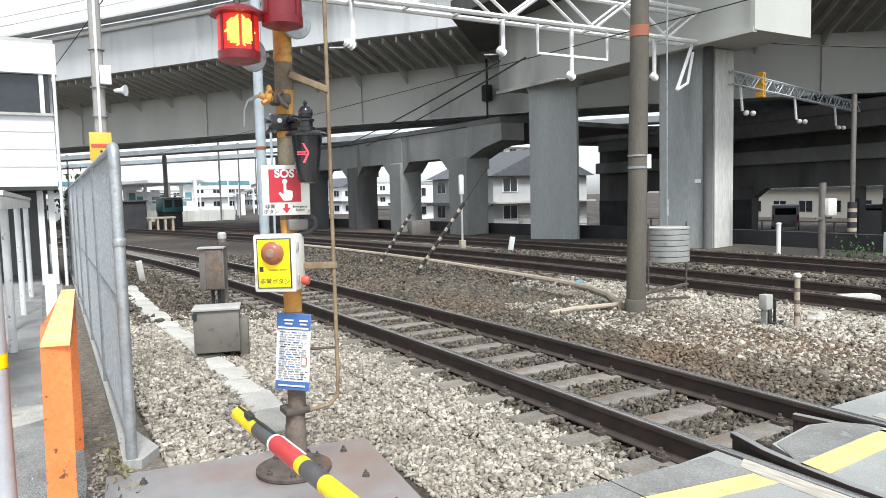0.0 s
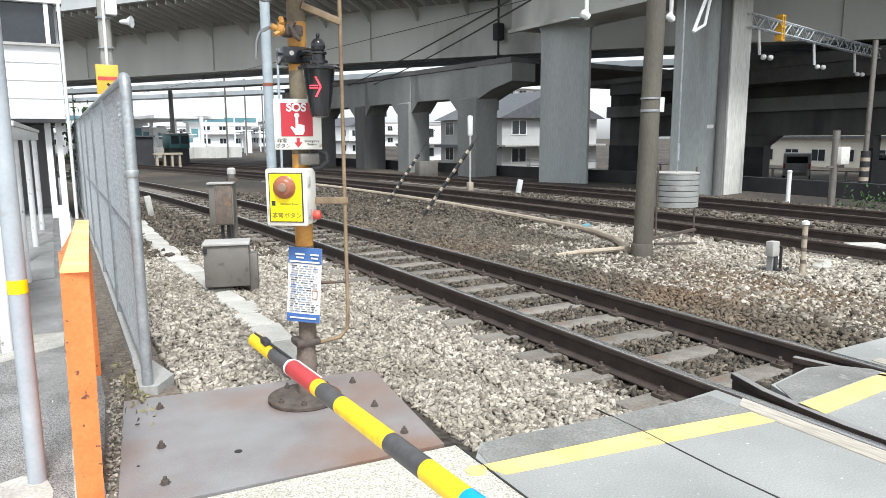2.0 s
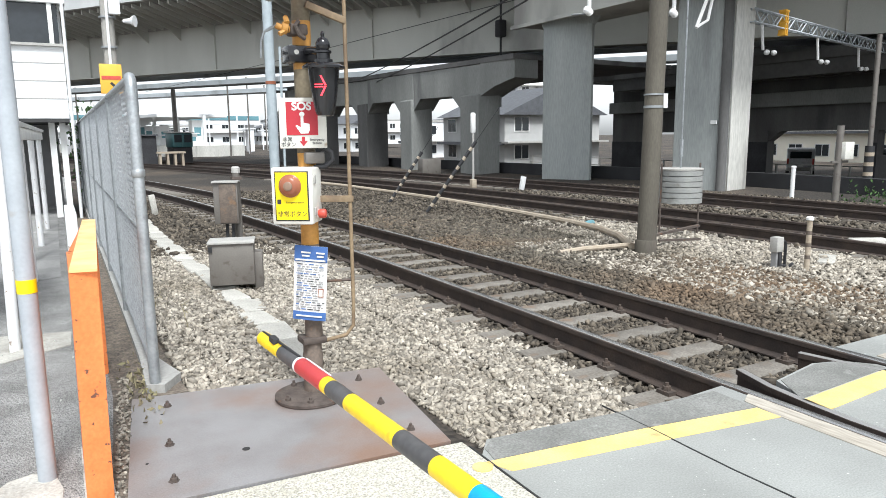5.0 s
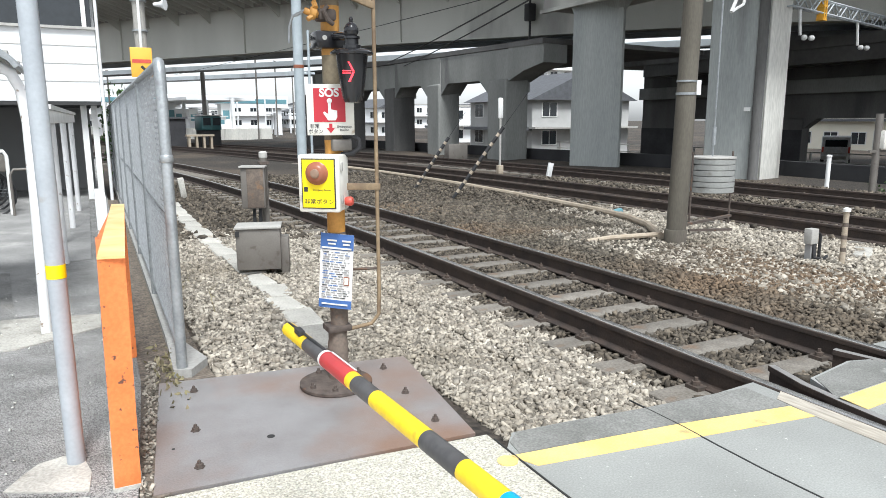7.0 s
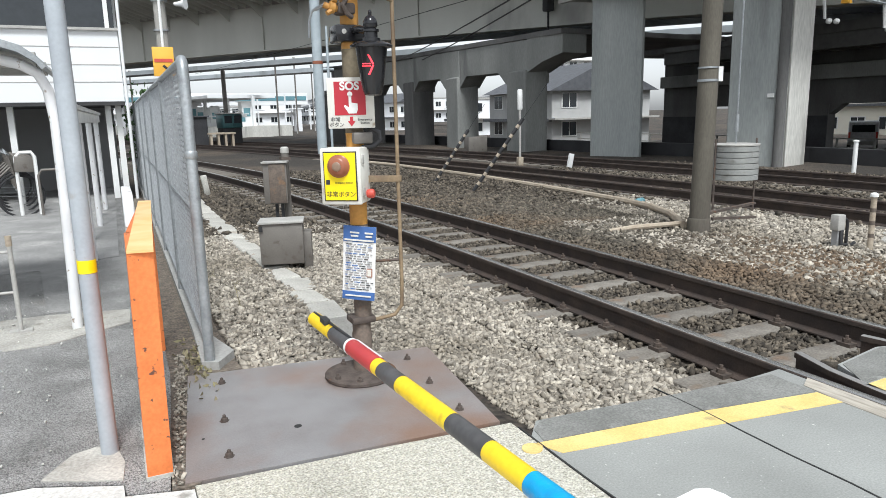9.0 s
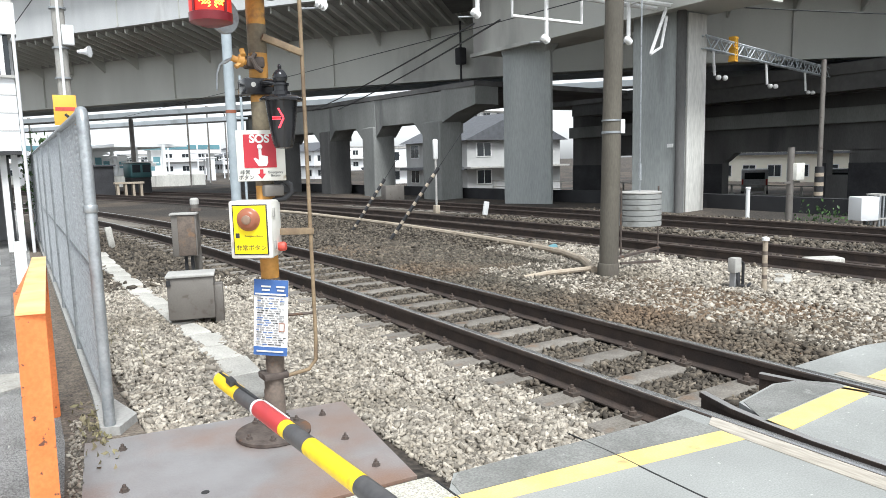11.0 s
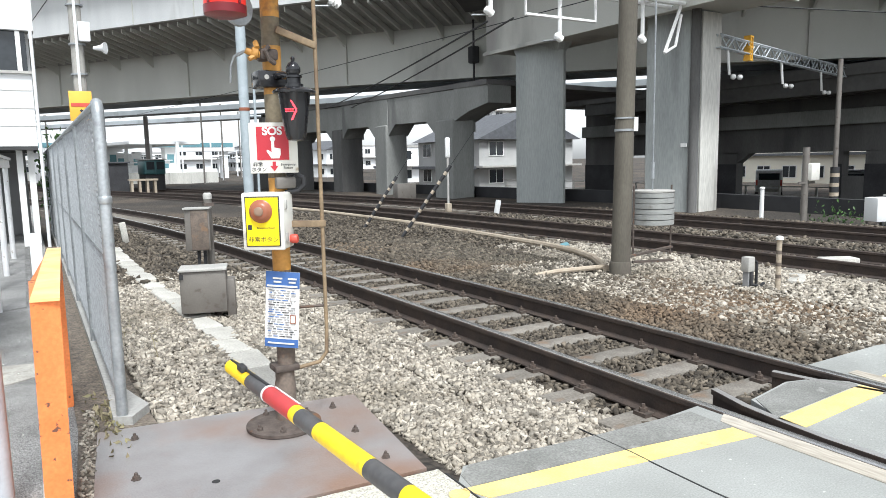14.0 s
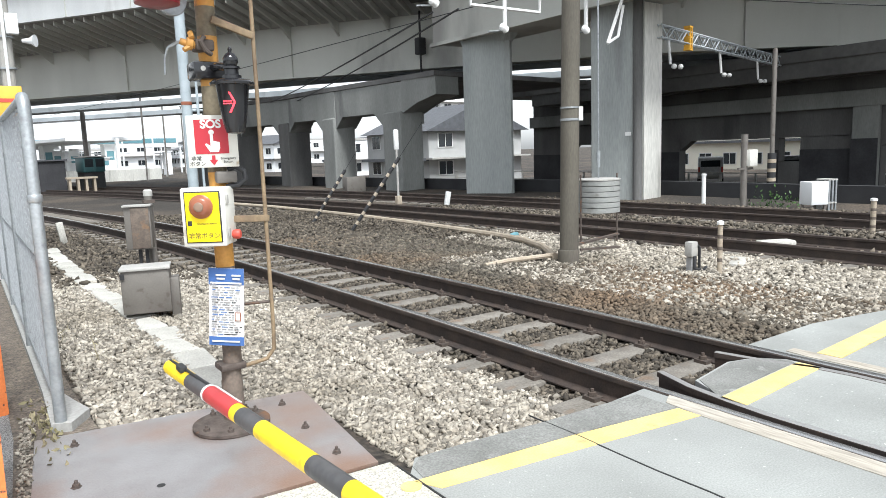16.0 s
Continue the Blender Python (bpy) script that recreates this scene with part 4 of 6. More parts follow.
for i, (x, y, a) in enumerate(stations(WEB[1:11], 2.6)):
    b = new("bracket", br_me)
    b.parent = vd
    b.matrix_basis = pose(x, y, 0, 0, 0, a - 90)
    for k in (0.65, 1.3, 1.95):
        r = new("rib", rb_me)
        r.parent = vd
        r.matrix_basis = pose(x + k * math.cos(radians(a)), y + k * math.sin(radians(a)), 0, 0, 0, a - 90)
    if i % 4 == 1:
        s = new("stiffener", st_me)
        s.parent = vd
        s.matrix_basis = pose(x, y, 0, 0, 0, a - 90)
# parapet seams and the catwalk with its pipe
for i, (x, y, a) in enumerate(stations(offset_line(WEB[1:9], 4.16), 4.0)):
    part("seam", B(-0.03, 0.03, -0.02, 0.02, 8.4, 10.85), "girder", vd, "", False, pose(x, y, 0, 0, 0, a))
cw = thing("catwalk", pose(0, 0, 0), "white steel catwalk and railing along the viaduct parapet", "catwalk")
W2 = offset_line(WEB[1:8], 4.6)
part("walkway", sweep(bmesh.new(), [(-0.45, 10.95), (0.35, 10.95), (0.35, 11.05), (-0.45, 11.05)], W2), "parapet", cw)
for z in (11.6, 12.1):
    part("rail", tube(bmesh.new(), [(x, y, z) for x, y in offset_line(W2, 0.3)], 0.04, 6), "white", cw)
part("pipe", tube(bmesh.new(), [(x, y, 10.6) for x, y in offset_line(W2, -0.3)], 0.1, 8), "white", cw)
po = mesh_of(B(-0.04, 0.04, -0.04, 0.04, 11.0, 12.1), "post", "white")
for x, y, a in stations(offset_line(W2, 0.3), 1.8):
    s = new("post", po)
    s.parent = cw
    s.matrix_basis = pose(x, y, 0, 0, 0, a)
part("screen", sweep(bmesh.new(), [(-0.3, 11.1), (-0.26, 11.1), (-0.26, 13.6), (-0.3, 13.6)], W2), "far_white", cw, "pale noise screen")

# concrete piers and crossbeam beside the third track
def pier(name, outline, z1, label, material="pier", cap=None):
    p = thing(name, pose(0, 0, 0), label, "pier", "viaduct piers")
    part("shaft", slab(bmesh.new(), outline, -0.6, z1), material, p, smooth=False)
    return p


pA = pier("concrete_pier", [(15.08, 19.9), (15.2, 20.05), (16.2, 20.0), (16.3, 19.6), (15.98, 18.32), (15.85, 18.28), (15.72, 18.42)], 5.0, "blue grey stained concrete pier with chamfered corners")
cap = bmesh.new()
lo = [(15.08, 19.9), (16.2, 20.0), (15.98, 18.3), (15.72, 18.42)]
hi = [(15.0, 20.25), (16.5, 20.3), (16.45, 18.0), (15.62, 18.1)]
a = [cap.verts.new((x, y, 4.95)) for x, y in lo]
b = [cap.verts.new((x, y, 5.7)) for x, y in hi]
for i in range(4):
    cap.faces.new((a[i], a[(i + 1) % 4], b[(i + 1) % 4], b[i]))
cap.faces.new(a)
cap.faces.new(b)
part("flared_head", cap, "pier", pA, smooth=False)
pB = pier("concrete_pier", [(15.42, 14.2), (15.62, 14.4), (16.6, 14.3), (16.85, 12.95), (16.65, 12.78), (15.85, 12.72), (15.68, 12.95)], 5.3, "tall grey concrete pier streaked by rain")
# Dark tube set into the pier's recessed corner.
part("drain_pipe", T([(15.72, 12.78, -0.2), (15.72, 12.78, 5.3)], 0.13, 10), "pier_dark", pB, "dark strip in the pier's corner")
# Thin slab lays the pier's lit side on as paler colour.
part("lit_edge", B(15.86, 16.62, 12.66, 12.74, -0.2, 5.2, bevel=0.02), "facing", pB, "pale pier side with its light put into the colour")
part("number_plate", B(15.60, 15.63, 12.93, 13.12, 1.62, 1.72), "white", pB, "small white plate", False, pose(-0.03, -0.03, 0))
# Slab out of view, added to keep sun off the crossbeam and piers.
part("side_deck", slab(bmesh.new(), [(12.9, 21.5), (12.9, 10.6), (17.4, 10.4), (19.5, 13), (19.0, 22), (17.0, 26)], 7.72, 8.3), "deck_under", vd, "deck underside with shade put into its colour", False)
xb = thing("crossbeam", pose(0, 0, 0), "grey steel box crossbeam on the concrete piers", "beam")
part("box_beam", B(15.0, 17.0, 10.9, 21.6, 5.25, 7.7, bevel=0.03), "girder", xb, smooth=False)
part("end_flange", B(14.9, 17.1, 10.78, 10.9, 5.2, 7.7), "girder", xb, smooth=False)
part("edge_strip", B(14.86, 15.0, 10.8, 21.6, 5.15, 5.27), "girder", xb, smooth=False)

# lower portal viaduct with arched openings
pv = thing("portal_viaduct", pose(0, 0, 0), "concrete portal viaduct with arched openings beside the tracks, shade in its colour", "viaduct", kind="structure")
# near west corner (x, y), width along the track, depth
cols = [(14.73, 25.06, 1.4, 1.07), (14.19, 29.67, 1.2, 1.09), (13.82, 34.0, 1.2, 1.2), (13.0, 39.0, 1.2, 1.2), (12.3, 43.4, 1.2, 1.2)]
# Columns and beams stand in shade, so they take the darkened concrete.
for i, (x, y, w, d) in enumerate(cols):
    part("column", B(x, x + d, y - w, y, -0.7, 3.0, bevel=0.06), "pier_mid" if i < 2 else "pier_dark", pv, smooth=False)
    if i:
        x0, y0, w0, d0 = cols[i - 1]
        n = math.hypot(x - x0, y - y0)
        hb = bmesh.new()
        prism(hb, [(-w0, 2.5), (0, 2.5), (0.55, 3.0), (n - w - 0.55, 3.0), (n - w, 2.5), (n - w, 4.15), (-w0, 4.15)], -d0, 0.0)
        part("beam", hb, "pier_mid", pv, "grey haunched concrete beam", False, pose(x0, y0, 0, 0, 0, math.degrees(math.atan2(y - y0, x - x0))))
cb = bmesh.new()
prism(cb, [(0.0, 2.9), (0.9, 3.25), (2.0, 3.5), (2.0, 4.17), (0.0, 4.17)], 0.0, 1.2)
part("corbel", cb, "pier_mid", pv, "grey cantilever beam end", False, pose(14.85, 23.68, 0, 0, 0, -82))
part("deck_slab", sweep(bmesh.new(), [(-0.25, 4.17), (-0.25, 4.36), (9, 4.36), (9, 4.17)], [(15.3, 21.7), (14.95, 25), (14.4, 29.6), (14.0, 34), (13.2, 39), (12.5, 43.4)]), "pier_dark", pv, "slab under the viaduct with shade in its colour")

# second row of the portal viaduct, on lower ground
p2 = thing("rear_portal_viaduct", pose(0, 0, 0), "concrete portal frame with a wide low opening behind the piers, shade in its colour", "viaduct", kind="structure")
RX = 30.0
# Beam and columns use darkened concrete in place of deeper shade.
part("beam", B(RX, RX + 0.6, -30, 32.5, 1.42, 4.3), "pier_dark", p2, "concrete beam with shade put into its colour", False)
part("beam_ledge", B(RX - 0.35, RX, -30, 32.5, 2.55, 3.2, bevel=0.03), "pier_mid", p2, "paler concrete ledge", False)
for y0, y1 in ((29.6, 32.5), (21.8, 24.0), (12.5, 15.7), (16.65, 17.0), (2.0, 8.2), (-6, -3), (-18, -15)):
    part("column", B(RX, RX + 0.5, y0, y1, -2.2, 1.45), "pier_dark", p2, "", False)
    part("black_base", B(RX - 0.04, RX, y0, y1, -2.0, 0.9), "soot", p2, "near-black column base", False)
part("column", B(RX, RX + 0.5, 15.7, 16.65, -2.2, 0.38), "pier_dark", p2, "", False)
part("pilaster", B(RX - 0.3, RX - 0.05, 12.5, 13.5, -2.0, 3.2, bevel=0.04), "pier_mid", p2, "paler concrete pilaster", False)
part("black_base", B(RX - 0.34, RX - 0.3, 12.5, 13.5, -2.0, 1.29), "soot", p2, "near-black column base", False)
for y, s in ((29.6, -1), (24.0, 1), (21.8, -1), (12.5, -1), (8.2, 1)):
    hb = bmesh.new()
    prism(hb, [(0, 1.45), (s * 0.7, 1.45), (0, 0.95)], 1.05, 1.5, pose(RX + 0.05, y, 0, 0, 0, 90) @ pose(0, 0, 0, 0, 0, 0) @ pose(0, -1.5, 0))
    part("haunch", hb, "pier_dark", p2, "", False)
part("deck", B(RX - 2.5, RX + 9, -60, 33, 4.32, 4.75), "deck_under", p2, "deck underside with shade put into its colour", False)
# Wall added to block the bright sky gap above the rear deck.
part("upper_wall", B(RX + 8.6, RX + 9, -60, 33, 4.75, 8.6), "pier_dark", p2, "added wall that closes off the sky", False)
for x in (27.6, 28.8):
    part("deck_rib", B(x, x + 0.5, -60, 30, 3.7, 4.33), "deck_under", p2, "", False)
lw = tagged(part("low_wall", sweep(bmesh.new(), [(-0.12, -0.5), (0.12, -0.5), (0.12, 0.26), (-0.12, 0.26)], [(16.9, -20), (17.0, 8), (17.35, 13), (16.9, 18), (16.2, 23), (15.9, 28), (15.2, 36), (14, 44)]), "wall_black", smooth=False), "low dark concrete wall along the tracks", "wall", kind="structure")

# ---- chain-link fence ----
fx = lambda y: 0.338 + (y - 4) * 0.0068
fn = thing("chain_link_fence", pose(0, 0, 0), "grey galvanised chain-link fence beside the tracks", "fence")
FY = [3.99, 5.9, 7.8, 9.7, 11.6, 13.5, 15.4, 17.3]
for i, y in enumerate(FY):
    r = 0.030 if i == 0 else 0.024
    part("post", T([(fx(y), y, 0.0), (fx(y), y, 1.66), (fx(y), y + 0.012, 1.70), (fx(y), y + 0.05, 1.722)] if i == 0 else [(fx(y), y, 0.0), (fx(y), y, 1.71)], r, 14), "galv", fn)
part("collar", lathe(bmesh.new(), [(0.033, 1.20), (0.036, 1.205), (0.036, 1.235), (0.033, 1.24)], 16, pose(fx(3.99), 3.99, 0)), "galv", fn)
part("top_rail", T([(fx(4.03), 4.03, 1.71), (fx(4.2), 4.2, 1.72), (fx(17.3), 17.3, 1.72)], 0.022, 12), "galv", fn)
part("bottom_rail", T([(fx(4.0), 4.0, 0.14), (fx(17.3), 17.3, 0.14)], 0.012, 8), "galv", fn)
part("middle_rail", T([(fx(4.0), 4.0, 0.9), (fx(17.3), 17.3, 0.9)], 0.008, 8), "galv", fn)
wm = bmesh.new()
P, Z0, Z1 = 0.066, 0.15, 1.70
H = Z1 - Z0
for i in range(int((13.3 + H) / P)):
    s = 4.0 - H + i * P
    for k in (0, 1):
        y0, y1, z0, z1 = s, s + H, Z0, Z1
        if y0 < 4.0:
            z0, y0 = Z0 + (4.0 - y0), 4.0
        if y1 > 17.3:
            z1, y1 = Z1 - (y1 - 17.3), 17.3
        if k:
            z0, z1 = Z0 + Z1 - z0, Z0 + Z1 - z1
        o = 0.003 * (1 if k else -1)
        tube(wm, [(fx(y0) + o, y0, z0), (fx(y1) + o, y1, z1)], 0.0017, 4, False)
part("wire_mesh", wm, "wire", fn, "diamond wire mesh", False)
setting("fence_kerb", slab(bmesh.new(), [(0.29, 3.97), (0.38, 3.93), (0.49, 4.10), (0.44, 4.32), (0.385, 4.6), (0.47, 17.5), (0.40, 17.5), (0.31, 4.6)], -0.3, 0.05), "concrete", "rough concrete footing under the fence", "kerb")

# ---- cable trough ----
ct = thing("cable_trough", pose(0, 0, 0), "pale concrete cable trough with separate lids in the ballast", "cable trough", kind="structure")
rng = random.Random(11)
lids = [mesh_of(B(-0.125, 0.125, 0, 0.49, -0.06, 0.0, bevel=0.01), "lid", "trough"), mesh_of(B(-0.118, 0.118, 0.01, 0.47, -0.06, 0.0, bevel=0.02), "lid", "trough")]
y = 4.2
while y < 13.5:
    o = new("lid", lids[rng.random() < 0.3])
    o.parent = ct
    o.matrix_basis = pose(trough_x(y) - 0.0 + rng.uniform(-0.012, 0.012), y, -0.026 + rng.uniform(-0.014, 0.008), rng.uniform(-1.5, 1.5), rng.uniform(-3, 3), (-1.4 if y < 6 else 2.0) + rng.uniform(-4, 4))
    y += 0.5

# ---- trackside cabinets ----
tc = thing("trackside_cabinet", pose(1.37, 6.78, 0), "grey brown steel trackside cabinet on short legs", "cabinet")
part("body", B(-0.190, 0.225, -0.15, 0.15, 0.0, 0.40, bevel=0.01), "cabinet", tc, at=pose(0, 0, 0, 0, 0, -16))
part("lid", B(-0.200, 0.235, -0.17, 0.16, 0.40, 0.425, bevel=0.006), "cabinet_lid", tc, "pale sloping lid", at=pose(0, 0, 0, 0, 0, -16))
for x in (-0.16, 0.14):
    part("leg", B(x - 0.02, x + 0.02, -0.03, 0.03, -0.14, 0.03), "rusty", tc, at=pose(0, 0, 0, 0, 0, -16))
part("side_box", B(0.22, 0.30, -0.08, 0.12, -0.06, 0.30, bevel=0.008), "cabinet", tc, at=pose(0, 0, 0, 0, 0, -16))
part("handle", B(-0.192, -0.155, -0.165, -0.148, 0.33, 0.38), "black_matt", tc, at=pose(0, 0, 0, 0, 0, -16))
uc = thing("signal_case", pose(1.52, 7.35, 0), "narrow grey steel signal case on a pipe post", "cabinet")
part("post", T([(0.07, 0.0, -0.15), (0.07, 0.0, 1.05)], 0.04, 14), "cabinet", uc)
part("post_cap", lathe(bmesh.new(), [(0.045, 1.04), (0.045, 1.09), (0.03, 1.105)], 14, pose(0.07, 0, 0)), "cabinet_lid", uc)
part("body", B(-0.14, 0.10, -0.19, -0.04, 0.53, 0.95, bevel=0.008), "cabinet", uc, at=pose(0, 0, 0, 0, 0, -20))
part("door", B(-0.08, 0.085, -0.205, -0.188, 0.54, 0.94, bevel=0.005), "post_dark", uc, "brown door", at=pose(0, 0, 0, 0, 0, -20))
part("top", B(-0.15, 0.11, -0.215, -0.03, 0.95, 0.965), "cabinet_lid", uc, at=pose(0, 0, 0, 0, 0, -20))
for x in (-0.03, 0.03):
    part("leg", B(x - 0.015, x + 0.015, -0.13, -0.10, -0.15, 0.54), "black_matt", uc, at=pose(0, 0, 0, 0, 0, -20))
part("strap", B(0.02, 0.12, -0.06, 0.05, 0.97, 1.0), "rusty", uc)
ms = thing("marker_stub", pose(1.6, 14.77, -0.06), "short leaning pale marker stub in the ballast", "marker")
part("stub", B(-0.06, 0.06, -0.05, 0.05, -0.05, 0.36, bevel=0.015), "trough", ms, at=pose(0, 0, 0, 0, -8, 0))

# ---- walkway side: pole, guard, shelter ----
gp = thing("steel_pole", pose(-0.187, 3.13, 0), "pale grey painted steel pole with a yellow band", "pole")
part("shaft", T([(0, 0, -0.01), (0, 0, 4.2)], 0.0355, 24), "pole_grey", gp)
part("band", lathe(bmesh.new(), [(0.0367, 0.80), (0.0367, 0.855)], 24), "tag_yellow", gp, "yellow reflective band")
og = thing("orange_guard", pose(0, 0, 0), "chipped orange painted steel guard panel", "guard")
gb = bmesh.new()
prism(gb, [(-0.05, 0.012), (0.045, 0.012), (0.058, 0.92), (-0.036, 0.92)], 2.79, 3.35)
part("front_post", gb, "orange", og, smooth=False)
part("front_cap", slab(bmesh.new(), [(-0.036, 2.788), (0.058, 2.77), (0.135, 4.56), (0.065, 4.58)], 0.921, 0.93), "orange_top", og, "pale orange top", False)
part("top_beam", slab(bmesh.new(), [(-0.03, 3.34), (0.062, 3.34), (0.132, 4.55), (0.068, 4.57)], 0.78, 0.92), "orange", og, smooth=False)
part("rear_post", B(0.066, 0.128, 4.46, 4.54, -0.01, 0.80), "orange", og, smooth=False)
part("foot", B(-0.056, 0.052, 2.785, 3.36, -0.004, 0.013), "trough", og, smooth=False)
wg = thing("white_guard", pose(0, 0, 0), "weathered white painted guard post beside the walkway", "guard")
part("panel", B(-0.02, 0.045, 4.9, 5.6, -0.01, 0.94, bevel=0.008), "white_rust", wg)

sh = thing("bicycle_shelter", pose(0, 0, 0), "white steel bicycle shelter with posts and arched end frame", "shelter")
for x, y, r in ((-0.336, 7.87, 0.036), (-0.305, 10.51, 0.036), (-0.25, 12.5, 0.036), (-0.38, 9.2, 0.03), (-0.33, 11.5, 0.03)):
    part("post", T([(x, y, 0.0), (x, y, 1.43)], r, 14), "white_rust", sh)
part("eaves_beam", B(-0.04, 0.04, 0, 6.6, 1.40, 1.52, bevel=0.01), "white", sh, at=pose(-0.34, 6.7, 0, 0, 0, -0.9))
part("gutter", B(-0.1, 0.06, 0, 6.6, 0, 0.04), "white", sh, at=pose(-0.34, 6.7, 1.525, 0, 7, -0.9))
arch = [(-0.392, 5.29, 0.0), (-0.372, 5.29, 0.87), (-0.366, 5.29, 1.42), (-0.385, 5.29, 1.62), (-0.43, 5.29, 1.725), (-0.52, 5.29, 1.78), (-0.65, 5.29, 1.815), (-3.2, 5.29, 1.85)]
part("arch_frame", T(arch, 0.034, 14), "white_rust", sh, "white rust-spotted arched tube")
part("arch_roof", prism(bmesh.new(), [(-3.2, 1.985), (-0.8, 1.96), (-0.62, 1.93), (-0.5, 1.89), (-0.41, 1.82), (-0.372, 1.76), (-0.395, 1.745), (-0.43, 1.79), (-0.52, 1.85), (-0.63, 1.885), (-0.8, 1.91), (-3.2, 1.935)], 5.15, 7.0), "galv", sh, "curved grey metal shelter roof", False)
part("back_wall", B(-4.6, -4.5, 5.2, 18, 0, 1.9), "concrete", sh)
for k, y in enumerate((5.5, 6.4)):
    part("roof_rib", B(-4.5, -0.45, y, y + 0.08, 1.78, 1.88), "cabinet_lid", sh)
hb = thing("hoop_rail", pose(-1.0, 12.3, 0.004), "bent grey steel hoop rail by the shelter", "rail")
part("hoop", T([(-0.12, 0, 0), (-0.12, 0, 0.62), (-0.07, 0, 0.7), (0.18, 0, 0.7), (0.22, 0, 0.62), (0.22, 0, 0)], 0.02, 10), "cabinet", hb)
hw = thing("hoop_rail", pose(-1.3, 12.5, 0.004), "white steel hoop rail by the shelter", "rail")
part("hoop", T([(-0.12, 0, 0), (-0.12, 0, 0.9), (-0.05, 0, 0.97), (0.1, 0, 0.97), (0.14, 0, 0.9), (0.14, 0, 0)], 0.028, 10), "white", hw)

def bicycle(at, label):
    bk = thing("bicycle", at, label, "bicycle", "bicycles in the shelter")
    for x in (-0.52, 0.52):
        ring = [(x + 0.32 * math.cos(a), 0, 0.335 + 0.32 * math.sin(a)) for a in (2 * math.pi * k / 20 for k in range(21))]
        wh = part("wheel", T(ring, 0.017, 6), "black_matt", bk)
        part("hub", T([(x, -0.05, 0.335), (x, 0.05, 0.335)], 0.022, 8), "galv", wh)
        part("spokes", T([(x - 0.3, 0, 0.335), (x + 0.3, 0, 0.335)], 0.003, 4), "galv", wh)
    for a, b in (((-0.52, 0, 0.335), (-0.05, 0, 0.33)), ((-0.05, 0, 0.33), (-0.18, 0, 0.85)), ((-0.05, 0, 0.33), (0.38, 0, 0.78)), ((-0.18, 0, 0.75), (-0.52, 0, 0.335)), ((0.36, 0, 0.95), (0.52, 0, 0.335))):
        part("frame_tube", T([a, b], 0.016, 8), "cabinet", bk)
    part("handlebar", T([(0.30, -0.27, 1.0), (0.36, -0.1, 0.98), (0.36, 0.1, 0.98), (0.30, 0.27, 1.0)], 0.013, 8), "galv", bk)
    part("saddle", B(-0.31, -0.07, -0.07, 0.07, 0.85, 0.91, bevel=0.025), "black_matt", bk)
    part("basket", B(0.42, 0.68, -0.16, 0.16, 0.72, 0.96, bevel=0.01), "cabinet", bk)
    return bk


for k in range(5):
    bicycle(pose(-1.95 - 0.09 * k, 12.5 + 0.6 * k, 0.004, 0, 5, 12 + 3 * k), "dark city bicycle parked in the shelter")
rk = thing("rack_rail", pose(-0.74, 5.37, 0.003), "grey steel cycle barrier on a small foot plate", "barrier")
part("post", T([(0, 0, 0), (0, 0, 0.62)], 0.016, 10), "cabinet_lid", rk)
part("cap", T([(0, 0, 0.60), (0, 0, 0.67)], 0.02, 10), "cable_beige", rk, "faded pale cap")
part("cross_bar", T([(0, 0, 0.28), (-1.2, 0.1, 0.28)], 0.01, 8), "cabinet_lid", rk)
part("cross_bar", T([(0, 0, 0.56), (-1.2, 0.1, 0.56)], 0.012, 8), "cabinet_lid", rk)
part("post", T([(-1.2, 0.1, 0), (-1.2, 0.1, 0.62)], 0.016, 10), "cabinet_lid", rk)
part("foot_plate", B(-0.07, 0.07, -0.04, 0.04, -0.003, 0.012), "cabinet_lid", rk, smooth=False)

# white station building over the walkway
wb = thing("station_building", pose(0, 0, 0), "white clad station building with a dark window band", "building")
part("lower_cladding", B(-9, 0.245, 14.0, 14.3, 1.76, 3.0, bevel=0.01), "panel_white", wb, smooth=False)
part("window_band", B(-9, 0.20, 14.06, 14.3, 3.0, 3.70), "glass", wb, "dark window band", False)
part("upper_cladding", B(-9, 0.33, 13.95, 14.3, 3.70, 4.22, bevel=0.01), "panel_white", wb, smooth=False)
part("sill", B(-9, 0.29, 13.94, 14.05, 2.985, 3.03), "cabinet_lid", wb, "grey sill", False)
part("corner_mullion", B(0.05, 0.12, 13.98, 14.08, 3.0, 3.70), "white", wb, smooth=False)
# The darkness under the building is carried by this sheet's colour.
part("soffit", B(-9, 0.24, 14.0, 17, 1.70, 1.76), "dark_in", wb, "soffit with shade put into its colour", False)
part("side_wall", B(0.14, 0.245, 14.3, 17, 1.76, 4.2), "panel_white", wb, smooth=False)
part("roof", B(-9, 0.3, 14.0, 17, 4.2, 4.3), "cabinet_lid", wb, smooth=False)
for z in (2.1, 2.4, 2.7):
    part("panel_seam", B(-9, 0.235, 13.993, 14.0, z, z + 0.012), "cabinet_lid", wb, "", False)
part("downpipe", T([(0.28, 13.95, 0.0), (0.28, 13.95, 3.7)], 0.028, 10), "panel_white", wb)
for x in (-0.05, 0.12, -1.6, -3.5):
    part("column", B(x - 0.05, x + 0.05, 14.3, 14.42, 0, 1.75), "white", wb, smooth=False)
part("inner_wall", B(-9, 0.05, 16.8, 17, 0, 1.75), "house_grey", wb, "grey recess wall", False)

# concrete pole with the yellow orange sign
sp = thing("sign_pole", pose(0.95, 13.6, 0), "slim concrete utility pole with bands and a meter box", "pole")
